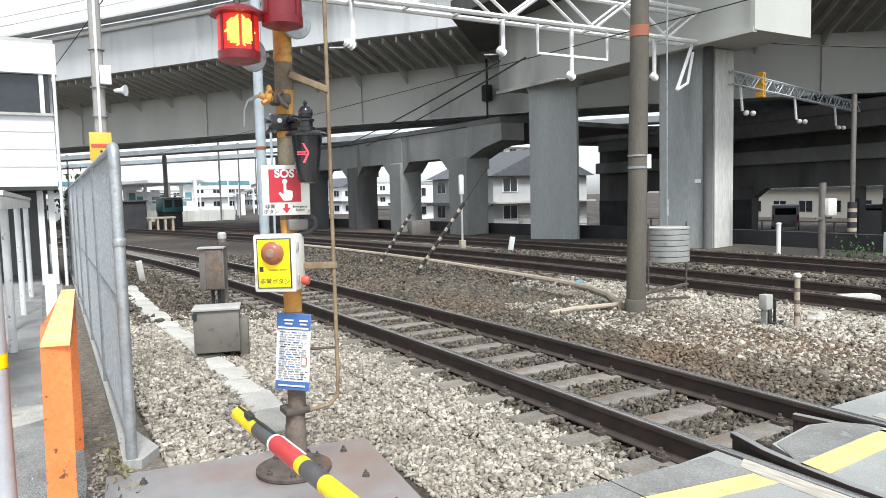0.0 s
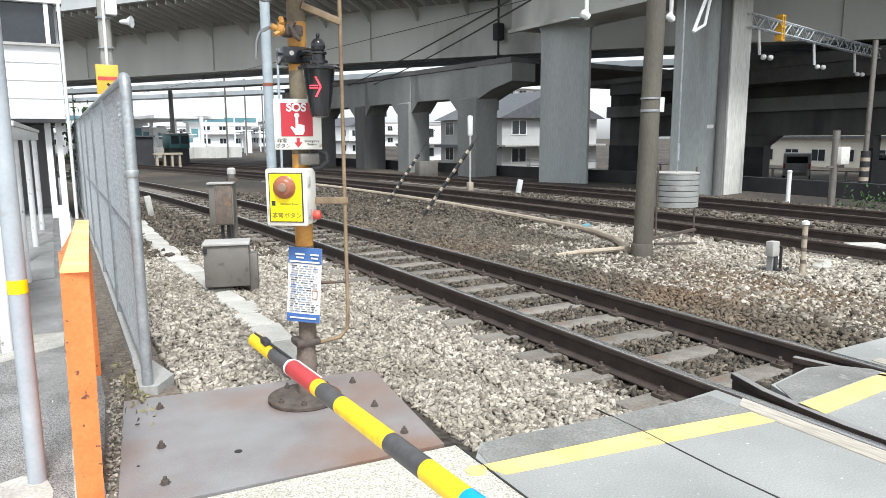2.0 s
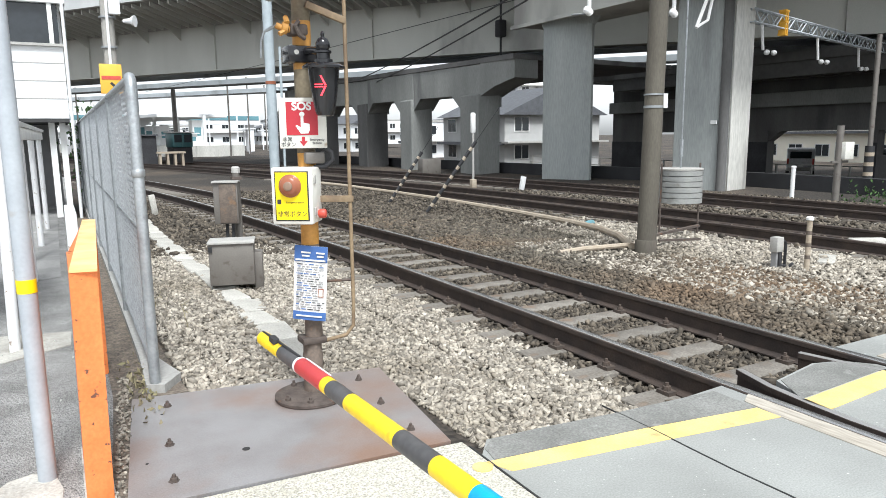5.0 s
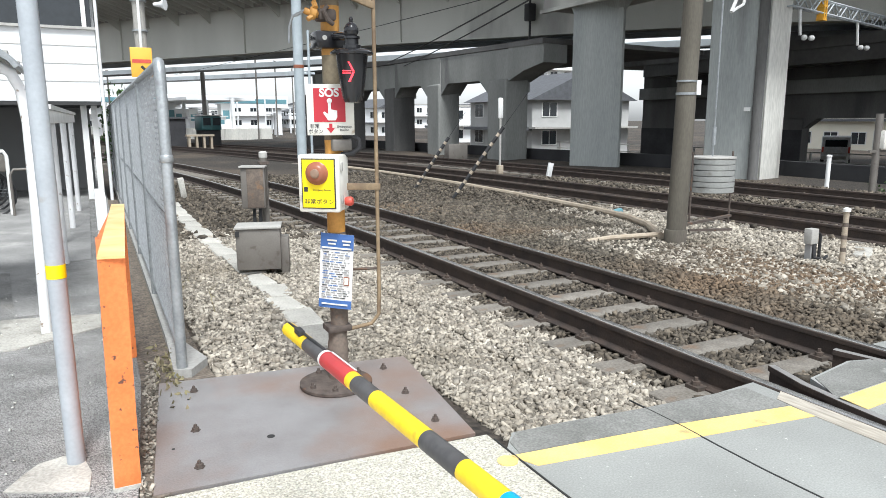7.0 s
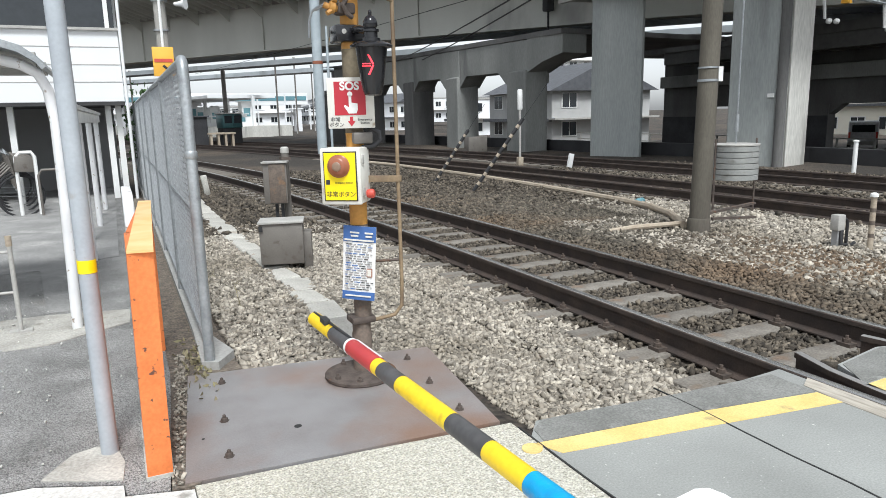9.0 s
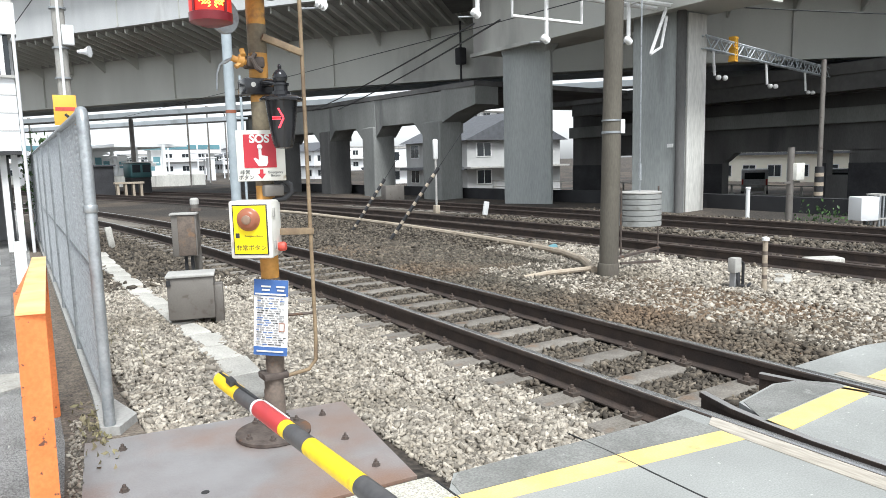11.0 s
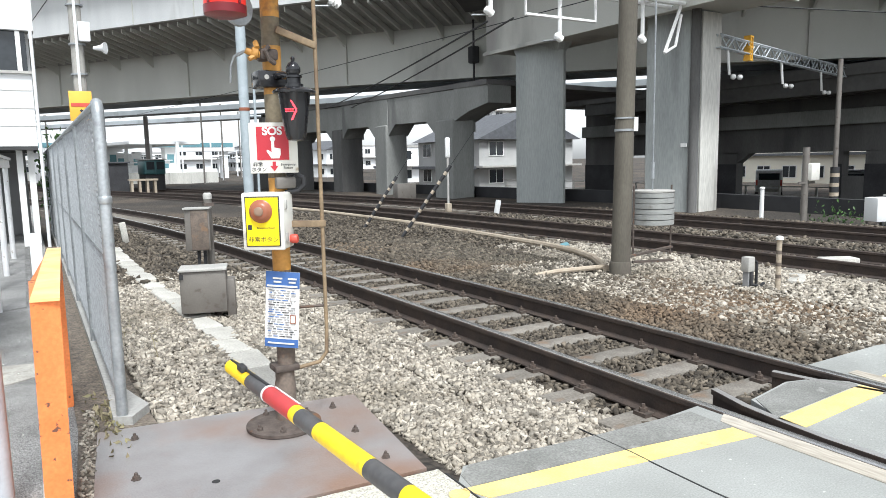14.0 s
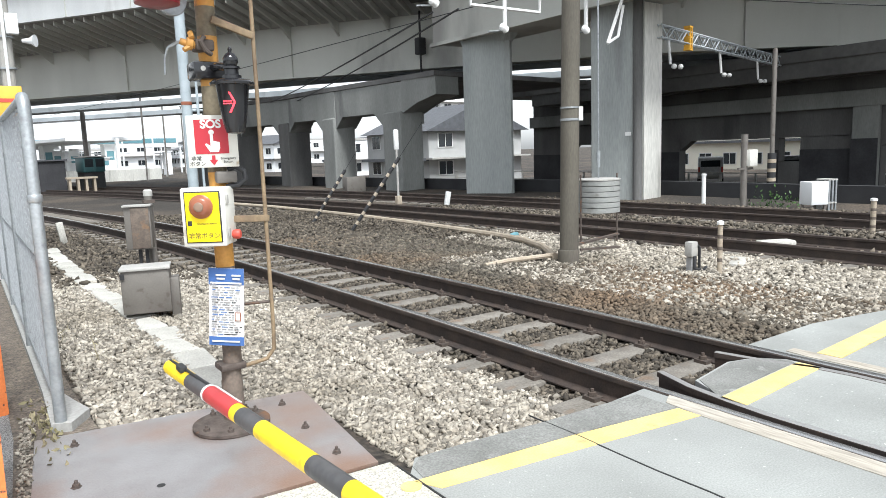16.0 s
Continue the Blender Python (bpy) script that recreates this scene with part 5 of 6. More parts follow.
part("shaft", T([(0, 0, -0.1), (0, 0, 8.5)], [0.11, 0.09], 18), "pole_conc", sp)
part("conduit", T([(-0.02, -0.13, 0), (0.0, -0.12, 8.0)], 0.024, 8), "white", sp)
for z in (2.95, 3.45, 4.1):
    part("band", lathe(bmesh.new(), [(0.135, z), (0.135, z + 0.03)], 18), "galv", sp)
part("meter_box", B(0.02, 0.2, -0.22, -0.1, 3.5, 3.82, bevel=0.01), "panel_white", sp)
part("horn", lathe(bmesh.new(), [(0.03, 0), (0.05, 0.12), (0.10, 0.2)], 16, pose(0.24, -0.15, 3.4, 90, 0, 60)), "panel_white", sp)
ys_ = thing("pole_sign", pose(0.92, 13.42, 2.17), "yellow orange warning sign strapped to the pole", "sign")
part("board", B(-0.175, 0.175, -0.012, 0.012, 0, 0.50, bevel=0.005), "sign_orange", ys_)
part("red_bar", B(-0.15, 0.15, -0.018, -0.01, 0.24, 0.30), "knob_red", ys_, "faded red bar", False)
for s in (1, -1):
    part("cross_bar", B(-0.022, 0.022, -0.018, -0.010, -0.10, 0.10), "ink", ys_, "black crossed bar", False, pose(0.06, -0.002 * s, 0.115, 0, s * 45, 0))
bu = thing("shrub", pose(0.6, 16.2, 0), "small green leafy shrub behind the fence", "shrub")


def leaves(n, spread, size, seed):
    rr = random.Random(seed)
    bm = bmesh.new()
    for _ in range(n):
        c = Vector([rr.gauss(0, s) for s in spread[:3]]) + Vector((0, 0, spread[3]))
        c.z = max(0.012, c.z)
        q = Euler([rr.uniform(0, 6.3) for _ in range(3)]).to_matrix()
        s = size * rr.uniform(0.6, 1.3)
        bm.faces.new([bm.verts.new(c + q @ Vector(p)) for p in ((-s, 0, 0), (0, -s * 0.45, 0.1 * s), (s, 0, 0), (0, s * 0.45, 0.1 * s))])
    return bm


part("foliage", leaves(900, (0.16, 0.5, 0.35, 1.2), 0.06, 3), "leaf", bu, smooth=False)
part("stem", T([(0, 0, -0.1), (0.02, 0.05, 1.1)], [0.03, 0.012], 8), "post_dark", bu)

# ---- between and beyond the tracks ----
cp = thing("catenary_pole", pose(6.75, 6.62, 0), "tall brown grey concrete catenary pole", "pole")
part("shaft", T([(0, 0, -0.4), (0.21, 0, 9.0)], [0.128, 0.105], 28), "pole_brown", cp)
part("foot_collar", lathe(bmesh.new(), [(0.14, -0.25), (0.142, -0.02), (0.135, 0.0)], 24), "pole_brown", cp)
part("steel_band", lathe(bmesh.new(), [(0.130, 1.72), (0.130, 1.75)], 24, pose(0.045, 0, 0)), "galv", cp)
part("steel_band", lathe(bmesh.new(), [(0.130, 1.88), (0.130, 1.90)], 24, pose(0.045, 0, 0)), "galv", cp)
part("tag", B(0.095, 0.165, -0.125, -0.11, 1.72, 1.90), "white", cp, "white tag", False)
part("orange_band", lathe(bmesh.new(), [(0.124, 3.42), (0.124, 3.56)], 24, pose(0.085, 0, 0)), "dome", cp, "orange painted band")
part("foot_bar", B(0.1, 1.55, -0.03, 0.03, 0.02, 0.05), "rusty", cp, "rusty guide bar", False, pose(0, 0, 0, 0, 0, 16))
part("foot_bar", B(0.1, 0.7, -0.02, 0.02, -0.14, -0.11), "rusty", cp, "rusty guide bar", False, pose(0.1, 0.0, 0.1, 0, 0, -20))
tw = thing("tension_weight", pose(8.15, 7.35, 0), "grey stacked concrete tension weights hanging on rods", "weight")
for i in range(6):
    part("disc", lathe(bmesh.new(), [(0.31, 0.0), (0.325, 0.006), (0.325, 0.072), (0.31, 0.078)], 30, pose(0, 0, 0.36 + i * 0.082)), "weight", tw)
part("top_disc", lathe(bmesh.new(), [(0.32, 0.85), (0.33, 0.855), (0.33, 0.875), (0.31, 0.88)], 30), "cabinet_lid", tw, "pale top disc")
for x, y in ((-0.33, 0.06), (0.33, -0.08)):
    part("guide_rod", T([(x, y, -0.2), (x, y, 0.95)], 0.014, 8), "rusty", tw)
part("hanger", T([(0, 0, 0.88), (0, 0, 6.2)], 0.012, 6), "galv", tw)
part("turnbuckle", T([(0, 0, 1.05), (0, 0, 1.3)], 0.03, 8), "galv", tw)
for o in (-0.45, -0.35):
    tagged(part("hanging_wire", T([(7.35 + o * 0.5, 7.0, 0.3), (7.35 + o * 0.5, 7.0, 7.0)], 0.012, 6), "cable"), "dark vertical tension wire beside the pole", "wire")
jb = thing("junction_post", pose(7.22, 5.02, -0.15), "small pale grey junction box on a dark post with cables", "junction box")
part("post", B(-0.05, 0.03, -0.03, 0.04, -0.02, 0.3), "house_grey", jb)
part("cable_guard", T([(0.07, 0.0, -0.02), (0.07, 0.0, 0.26), (0.11, 0.0, 0.29), (0.15, 0.0, 0.26), (0.15, 0.0, -0.02)], 0.017, 8), "black_matt", jb)
part("cap_box", B(-0.075, 0.045, -0.05, 0.05, 0.17, 0.345, bevel=0.008), "cabinet_lid", jb)
part("cable", T([(0.0, -0.03, 0.18), (-0.02, -0.06, 0.02), (0.1, -0.1, 0.0), (0.22, -0.05, 0.01)], 0.02, 8), "black_matt", jb)


def stick(x, y, h, label, r=0.045, material="line_yellow"):
    s = thing("marker_stick", pose(x, y, -0.18), label, "marker", "marker sticks")
    part("stick", T([(0, 0, 0), (0, 0, h)], r, 10), material, s)
    if material == "cable_beige":
        for k in range(3):
            part("dark_band", lathe(bmesh.new(), [(r + 0.001, h * (0.25 + 0.22 * k)), (r + 0.001, h * (0.32 + 0.22 * k))], 10), "post_dark", s, "worn dark band")
    part("cap", lathe(bmesh.new(), [(r + 0.012, h - 0.03), (r + 0.012, h), (r * 0.6, h + 0.015)], 10), "white", s)
    return s


stick(7.29, 4.69, 0.63, "dirty yellow marker stick with worn dark bands in the ballast", 0.03, "cable_beige")
stick(11.58, 4.86, 0.60, "dirty yellow marker stick beside the second track", 0.04, "cable_beige")
stick(14.9, 10.1, 0.78, "slim white marker post beside the third track", 0.05, "white")
wm2 = thing("distance_marker", pose(11.16, 15.68, -0.2), "short white distance marker between tracks", "marker")
part("slab", B(-0.07, 0.07, -0.04, 0.04, 0, 0.46, bevel=0.01), "white", wm2, at=pose(0, 0, 0, 0, 12, 0))
dp = thing("steel_post", pose(15.13, 9.2, -0.2), "dark grey steel post with a small box", "post")
part("shaft", T([(0, 0, 0), (0, 0, 1.72)], 0.075, 14), "cabinet", dp)
part("box", B(-0.02, 0.3, -0.16, 0.1, 0.98, 1.36, bevel=0.015), "box_cream", dp, "pale weathered box")
part("bracket", B(-0.3, 0.3, -0.05, -0.01, 0.9, 0.95), "cabinet", dp)
sl = thing("slim_pole", pose(18.85, 10.64, -0.25), "slim grey steel pole under the viaduct", "pole")
part("shaft", T([(0, 0, 0), (0, 0, 4.1)], 0.065, 14), "cabinet", sl)
part("striped_foot", T([(0, 0, 0), (0, 0, 1.25)], 0.115, 14), "black_matt", sl)
for i in range(4):
    part("stripe", T([(0, 0, 0.2 + 0.26 * i), (0, 0, 0.3 + 0.26 * i)], 0.118, 14), "cable_beige", sl)
wbx = thing("equipment_case", pose(15.42, 7.62, -0.2), "white equipment case on a grey frame", "cabinet")
part("case", B(-0.31, 0.10, -0.2, 0.2, 0.14, 0.64, bevel=0.015), "panel_white", wbx, at=pose(0, 0, 0, 0, 0, -25))
CASE_TURN = pose(0, 0, 0, 0, 0, -25)
for x in (0.13, 0.21, 0.29):
    for y in (-0.17, 0.17):
        part("frame_post", B(x - 0.018, x + 0.018, y - 0.018, y + 0.018, 0.0, 0.68), "galv", wbx, "", False, CASE_TURN)
for z in (0.16, 0.66):
    part("frame_bar", B(0.10, 0.32, -0.19, 0.19, z, z + 0.03), "cabinet_lid", wbx, "", False, CASE_TURN)
part("inner_case", B(0.15, 0.27, -0.12, 0.12, 0.2, 0.62, bevel=0.01), "black_matt", wbx, "dark recessed case", at=CASE_TURN)
for x in (-0.26, 0.05):
    for y in (-0.15, 0.15):
        part("stand_leg", B(x - 0.02, x + 0.02, y - 0.02, y + 0.02, 0.0, 0.145), "cabinet", wbx, "", False, CASE_TURN)
pc = tagged(part("pale_cover", B(-0.24, 0.24, -0.12, 0.12, -0.2, -0.03, bevel=0.02), "trough", at=pose(9.42, 5.2, 0, 0, 0, -30)), "pale concrete cover between the rails", "cover")
tagged(part("pale_cover", B(-0.3, 0.3, -0.1, 0.1, -0.2, -0.11, bevel=0.02), "trough", at=pose(8.0, 4.9, 0, 0, 0, 30)), "pale concrete cover in the ballast", "cover")
sg = thing("ground_signal", pose(10.79, 17.6, -0.2), "slender signal post with a white rounded head", "signal")
part("post", T([(0, 0, 0), (0, 0, 1.7)], 0.035, 10), "cabinet_lid", sg)
part("head", B(-0.08, 0.08, -0.05, 0.05, 1.65, 2.25, bevel=0.045), "white", sg)
part("foot", B(-0.08, 0.08, -0.08, 0.08, 0, 0.3, bevel=0.02), "cable_beige", sg)
sc = thing("equipment_box", pose(12.45, 23.5, -0.2), "small grey equipment box on a post", "cabinet")
part("case", B(-0.4, 0.4, -0.2, 0.2, 0.15, 0.72, bevel=0.02), "cabinet", sc)
part("stand", B(-0.08, 0.08, -0.08, 0.08, 0, 0.2), "cabinet", sc)


def guy(b, t, label):
    g = thing("guy_guard", pose(*b), label, "guy wire", "guy wires")
    d = Vector(t) - Vector(b)
    n = 15
    for i in range(n):
        part("stripe", T([d * ((i - 0.16 * (i % 2 == 0)) / n), d * ((i + 1 + 0.16 * (i % 2 == 0)) / n)], 0.036 + 0.001 * (i % 2 == 0), 8), "black_matt" if i % 2 == 0 else "cable_beige", g)
    part("wire", T([d, d * 1.5], 0.006, 6), "cable", g)


guy((6.726, 14.762, -0.16), (7.43, 14.42, 1.01), "black and yellow striped guy wire guard leaning in the ballast")
guy((6.607, 12.602, -0.16), (7.48, 12.11, 1.26), "longer black and yellow striped guy wire guard")
pp = tagged(part("cable_duct", T([(6.72, 6.85, -0.12), (7.2, 7.6, -0.10), (7.45, 8.3, -0.09), (7.6, 9.2, -0.09), (7.72, 11.0, -0.09), (7.9, 14.2, -0.10), (7.86, 16.5, -0.1), (7.69, 20.1, -0.1), (7.2, 24, -0.1)], 0.05, 8), "cable_beige"), "dusty beige cable duct lying on the ballast", "cable")
tagged(part("cable_duct", T([(5.6, 7.0, -0.13), (5.97, 6.99, -0.11), (6.78, 6.9, -0.11)], 0.035, 8), "cable_beige"), "dusty beige cable duct beside the pole's foot", "cable")
bp = thing("gantry_pole", pose(7.45, 27.0, -0.2), "tall pale blue grey steel gantry pole", "pole")
part("shaft", T([(0, 0, 0), (0, 0, 9.5)], 0.19, 18), "pole_blue", bp)
part("band", lathe(bmesh.new(), [(0.2, 3.6), (0.2, 3.72)], 18), "dome", bp, "faded red band")
part("side_pipe", T([(0.35, -0.2, 0), (0.35, -0.2, 5.0)], 0.05, 8), "pole_blue", bp)
part("stay", T([(0, 0, 3.4), (0.6, -0.1, 3.4)], 0.05, 8), "pole_blue", bp)


def truss(name, p0, p1, h, panels, r, label, material="white", w=0.45):
    g = thing(name, pose(0, 0, 0), label, "gantry")
    a, b = Vector(p0), Vector(p1)
    d = (b - a).normalized()
    s = Vector((d.y, -d.x, 0)) * w / 2
    for z, q in ((0, s), (0, -s), (h, s), (h, -s)):
        part("chord", T([a + q + Vector((0, 0, z)), b + q + Vector((0, 0, z))], r, 6), material, g)
    for i in range(panels):
        u, v = a + (b - a) * i / panels, a + (b - a) * (i + 1) / panels
        for q in (s, -s):
            z0, z1 = (0, h) if i % 2 else (h, 0)
            part("brace", T([u + q + Vector((0, 0, z0)), v + q + Vector((0, 0, z1))], r * 0.7, 5), material, g)
        part("strut", T([u + s, u - s], r * 0.6, 5), material, g)
    return g


g1 = truss("catenary_gantry", (3.0, 12.7, 5.25), (15.0, 12.7, 5.25), 0.8, 10, 0.055, "white steel lattice catenary gantry over the tracks")


def insulator(g, x, y, z, h=0.9, cross=0.5):
    part("drop_arm", T([(x, y, z), (x, y, z - h)], 0.05, 8), "white", g)
    part("insulator", lathe(bmesh.new(), [(0.04, 0), (0.09, 0.04), (0.04, 0.08), (0.09, 0.12), (0.04, 0.16), (0.09, 0.2), (0.04, 0.24)], 12, pose(x, y - 0.05, z - h, 0, 70, 200)), "white", g)
    part("steady_arm", T([(x, y, z - h), (x - cross, y, z - h - 0.05)], 0.02, 6), "galv", g)


for x, h in ((8.95, 0.75), (10.9, 1.15), (5.4, 0.9), (13.6, 1.0)):
    insulator(g1, x, 12.7, 5.25, h)
part("hanging_frame", T([(9.9, 12.7, 5.25), (9.9, 12.7, 4.6), (12.0, 12.7, 4.6), (12.0, 12.7, 5.25)], 0.04, 6), "white", g1)
part("end_bracket", T([(14.9, 12.6, 5.25), (14.3, 12.6, 4.0)], 0.045, 6), "white", g1)
part("end_bracket", T([(14.9, 12.6, 5.0), (14.7, 12.6, 4.2), (14.3, 12.6, 4.0)], 0.04, 6), "white", g1)
part("yellow_tag", B(11.9, 12.1, 12.4, 12.46, 6.0, 6.25), "tag_yellow", g1, "yellow tag", False)
g2 = truss("catenary_gantry", (16.4, 12.6, 4.28), (28.8, 15.7, 4.28), 0.34, 28, 0.026, "pale grey lattice gantry running under the viaduct", "steel_pale", 0.12)
for x in (-0.09, 0.05):
    part("orange_clamp", B(x, x + 0.04, -0.1, 0.1, -0.14, 0.52), "sign_orange", g2, "orange clamp", False, pose(18.4, 13.1, 4.25, 0, 0, 14))
for z in (-0.16, 0.2, 0.5):
    part("orange_clamp", B(-0.12, 0.12, -0.1, 0.1, z, z + 0.05), "sign_orange", g2, "orange clamp", False, pose(18.4, 13.1, 4.25, 0, 0, 14))
for f in (0.06, 0.46, 0.84):
    x, y = 16.4 + 10 * f, 12.6 + 2.5 * f
    part("drop_arm", T([(x, y, 4.28), (x + 0.1, y, 3.6)], 0.04, 8), "white", g2)
    for k in range(2):
        part("insulator", lathe(bmesh.new(), [(0.03, 0), (0.075, 0.04), (0.075, 0.1), (0.03, 0.14)], 12, pose(x + 0.2 + 0.3 * k, y, 3.55, 0, 90, 0)), "white", g2)
# overhead wires
for n, (p, q, sag, r) in enumerate((((8.86, 12.70, 4.35), (13.84, 35.00, 4.14), 0.1, 0.022), ((9.56, 12.70, 4.48), (14.28, 33.00, 4.00), 0.1, 0.022), ((13.0, -10, 5.0), (6.5, 60, 5.0), 0.2, 0.012), ((15.4, 12.8, 5.4), (36, 4.0, 5.2), 0.2, 0.018), ((3.9, -10, 6.2), (-3, 60, 6.0), 0.5, 0.012))):
    pts = [Vector(p).lerp(Vector(q), i / 12) - Vector((0, 0, sag * 4 * (i / 12) * (1 - i / 12))) for i in range(13)]
    tagged(part("overhead_wire", T(pts, r, 5), "cable"), "thin dark overhead line wire", "wire", "overhead wires")
db = thing("girder_drain", pose(18.05, 27.0, 0), "dark drain box and pipe fixed to the girder", "drain pipe")
part("pipe", T([(0, 0, 4.6), (0, 0, 8.2)], 0.05, 8), "cable", db)
part("collector", B(-0.2, 0.2, -0.2, 0.2, 5.75, 6.5, bevel=0.06), "black_matt", db)

# ---- distance: houses, vehicles, station ----
def house(x, y, w, d, h, roof_h, wall, label, turn=0.0, z=-1.9, floors=2):
    hs = thing("house", pose(x, y, z, 0, 0, turn), label, "house", "houses behind the viaduct")
    part("wall", B(-w / 2, w / 2, -d / 2, d / 2, 0, h), wall, hs, smooth=False)
    rb = bmesh.new()
    if roof_h > 0.3:
        prism(rb, [(-w / 2 - 0.5, h), (w / 2 + 0.5, h), (0, h + roof_h)], -d / 2 - 0.5, d / 2 + 0.5)
    else:
        box(rb, -w / 2 - 0.1, w / 2 + 0.1, -d / 2 - 0.1, d / 2 + 0.1, h, h + roof_h)
    part("roof", rb, "roof" if roof_h > 0.3 else "cabinet_lid", hs, smooth=False)
    for f in range(floors):
        zz = 0.9 + f * h / floors
        for k in range(max(2, int(w / 2.6))):
            xx = -w / 2 + (k + 0.5) * w / max(2, int(w / 2.6))
            wd = part("window", B(xx - 0.75, xx + 0.75, -d / 2 - 0.05, -d / 2 + 0.02, zz, zz + 1.2), "white", hs, "white window frame", False)
            for s in (-1, 1):
                part("pane", B(xx + s * 0.35 - 0.31, xx + s * 0.35 + 0.31, -d / 2 - 0.07, -d / 2 - 0.03, zz + 0.07, zz + 1.13), "glass", wd, "", False)
        for k in range(max(2, int(d / 2.6))):
            yy = -d / 2 + (k + 0.5) * d / max(2, int(d / 2.6))
            wd = part("window", B(-w / 2 - 0.05, -w / 2 + 0.02, yy - 0.75, yy + 0.75, zz, zz + 1.2), "white", hs, "white window frame", False)
            for s in (-1, 1):
                part("pane", B(-w / 2 - 0.07, -w / 2 - 0.03, yy + s * 0.35 - 0.31, yy + s * 0.35 + 0.31, zz + 0.07, zz + 1.13), "glass", wd, "", False)
        if f:
            part("eave", B(-w / 2 - 0.7, -w / 2, -d / 2, d / 2, f * h / floors - 0.15, f * h / floors + 0.1), "roof", hs, "grey tiled eave", False)
            part("eave", B(-w / 2 - 0.3, w / 2 + 0.3, -d / 2 - 0.9, -d / 2, f * h / floors - 0.02, f * h / floors + 0.12), "cabinet_lid", hs, "pale porch eave", False)
    return hs


house(36.35, 51.4, 9.85, 10, 4.45, 2.33, "house_pale", "pale two-storey house with grey tiled roof and porch eave", 0, -1.5)
house(68, 42, 8, 22, 6.4, 0.25, "plaster", "cream flat-roofed two-storey apartment house")
house(70, 16, 9, 12, 5.0, 2.0, "plaster", "cream two-storey town house with dark tiled roof")
house(46, 84, 8, 6, 5.0, 0.25, "far_white", "white flat-roofed house beyond the viaduct")
house(58, 108, 8, 8, 4.2, 1.8, "far_white", "white small house with grey roof")
house(74, 103, 14, 16, 13.5, 0.3, "far_white", "pale multi-storey apartment block", 0, -2, 6)
house(52, 130, 9, 9, 5.6, 1.8, "far_white", "white house behind the viaduct", 20)


def van(x, y, turn, body, label):
    v = thing("parked_van", pose(x, y, -1.5, 0, 0, turn), label, "van", "parked vans")
    bm = bmesh.new()
    prism(bm, [(-2.0, 0.35), (2.0, 0.35), (2.05, 0.9), (1.55, 1.05), (1.1, 1.72), (0.8, 1.8), (-1.7, 1.84), (-1.9, 1.74), (-2.06, 1.05), (-2.06, 0.5)], -0.82, 0.82)
    bmesh.ops.bevel(bm, geom=list(bm.edges), offset=0.07, segments=2, affect="EDGES", profile=0.5)
    part("body", bm, body, v)
    part("rear_window", B(-0.02, 0.02, -0.62, 0.62, 0.08, 0.52, bevel=0.01), "glass", v, "dark rear window", False, pose(-2.075, 0, 1.08, 0, 13, 0))
    part("bumper", B(-2.13, -1.95, -0.8, 0.8, 0.34, 0.58, bevel=0.04), "cabinet_lid", v)
    part("number_bar", B(-2.145, -2.12, -0.17, 0.17, 0.62, 0.78), "white", v, "", False)
    for s in (-1, 1):
        part("tail_lamp", B(-2.10, -2.0, s * 0.74 - 0.06, s * 0.74 + 0.06, 0.75, 1.15, bevel=0.02), "knob_red", v, "red tail lamp")
    for s in (-1, 1):
        part("side_window", B(-1.6, 1.05, s * 0.805 - 0.01, s * 0.805 + 0.01, 1.05, 1.6), "glass", v, "dark side window", False)
        for xx in (-1.3, 1.35):
            wh = part("wheel", lathe(bmesh.new(), [(0.32, -0.1), (0.32, 0.1)], 18, pose(xx, s * 0.74, 0.32, 90, 0, 0)), "black_matt", v)
    return v


van(44.0, 29.4, 34, "car_white", "silver van parked behind the viaduct")
van(44.0, 23.6, 28, "car_dark", "dark van parked behind the viaduct")
fe = thing("street_fence", pose(0, 0, 0), "low pale street fence behind the viaduct", "fence")
for i in range(30):
    part("post", B(33.9, 34.0, -6 + 2 * i, -5.92 + 2 * i, -1.55, -0.3), "cabinet_lid", fe, "", False)
for z in (-0.36, -0.85):
    part("rail", B(33.92, 33.98, -6, 54, z, z + 0.06), "cabinet_lid", fe, "", False)

# station in the distance
p3 = thing("station_platform", pose(0, 0, 0), "second distant station platform with white canopy and railings", "platform")
part("slab", B(0, 5, 0, 50, -0.2, 0.75), "facing", p3, "", False, pose(9.5, 60, 0, 0, 0, 14))
part("canopy", B(-0.8, 5.5, 4, 50, 3.2, 3.45), "far_white", p3, "pale canopy", False, pose(9.5, 60, 0, 0, 0, 14))
for i in range(8):
    part("column", B(1.9, 2.15, 1 + 5.5 * i, 1.25 + 5.5 * i, 0.7, 3.3), "far_white", p3, "", False, pose(9.5, 60, 0, 0, 0, 14))
part("railing", B(-0.05, 0.05, 0, 50, 1.6, 1.72), "far_white", p3, "", False, pose(9.6, 60, 0, 0, 0, 14))
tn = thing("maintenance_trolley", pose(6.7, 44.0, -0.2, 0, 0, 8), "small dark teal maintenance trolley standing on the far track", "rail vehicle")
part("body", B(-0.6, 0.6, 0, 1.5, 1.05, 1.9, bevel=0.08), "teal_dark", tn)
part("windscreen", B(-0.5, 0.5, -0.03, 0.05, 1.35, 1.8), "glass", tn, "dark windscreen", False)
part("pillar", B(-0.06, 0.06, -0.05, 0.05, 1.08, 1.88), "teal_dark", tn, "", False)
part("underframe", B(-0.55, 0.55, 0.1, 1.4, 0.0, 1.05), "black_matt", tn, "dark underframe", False)
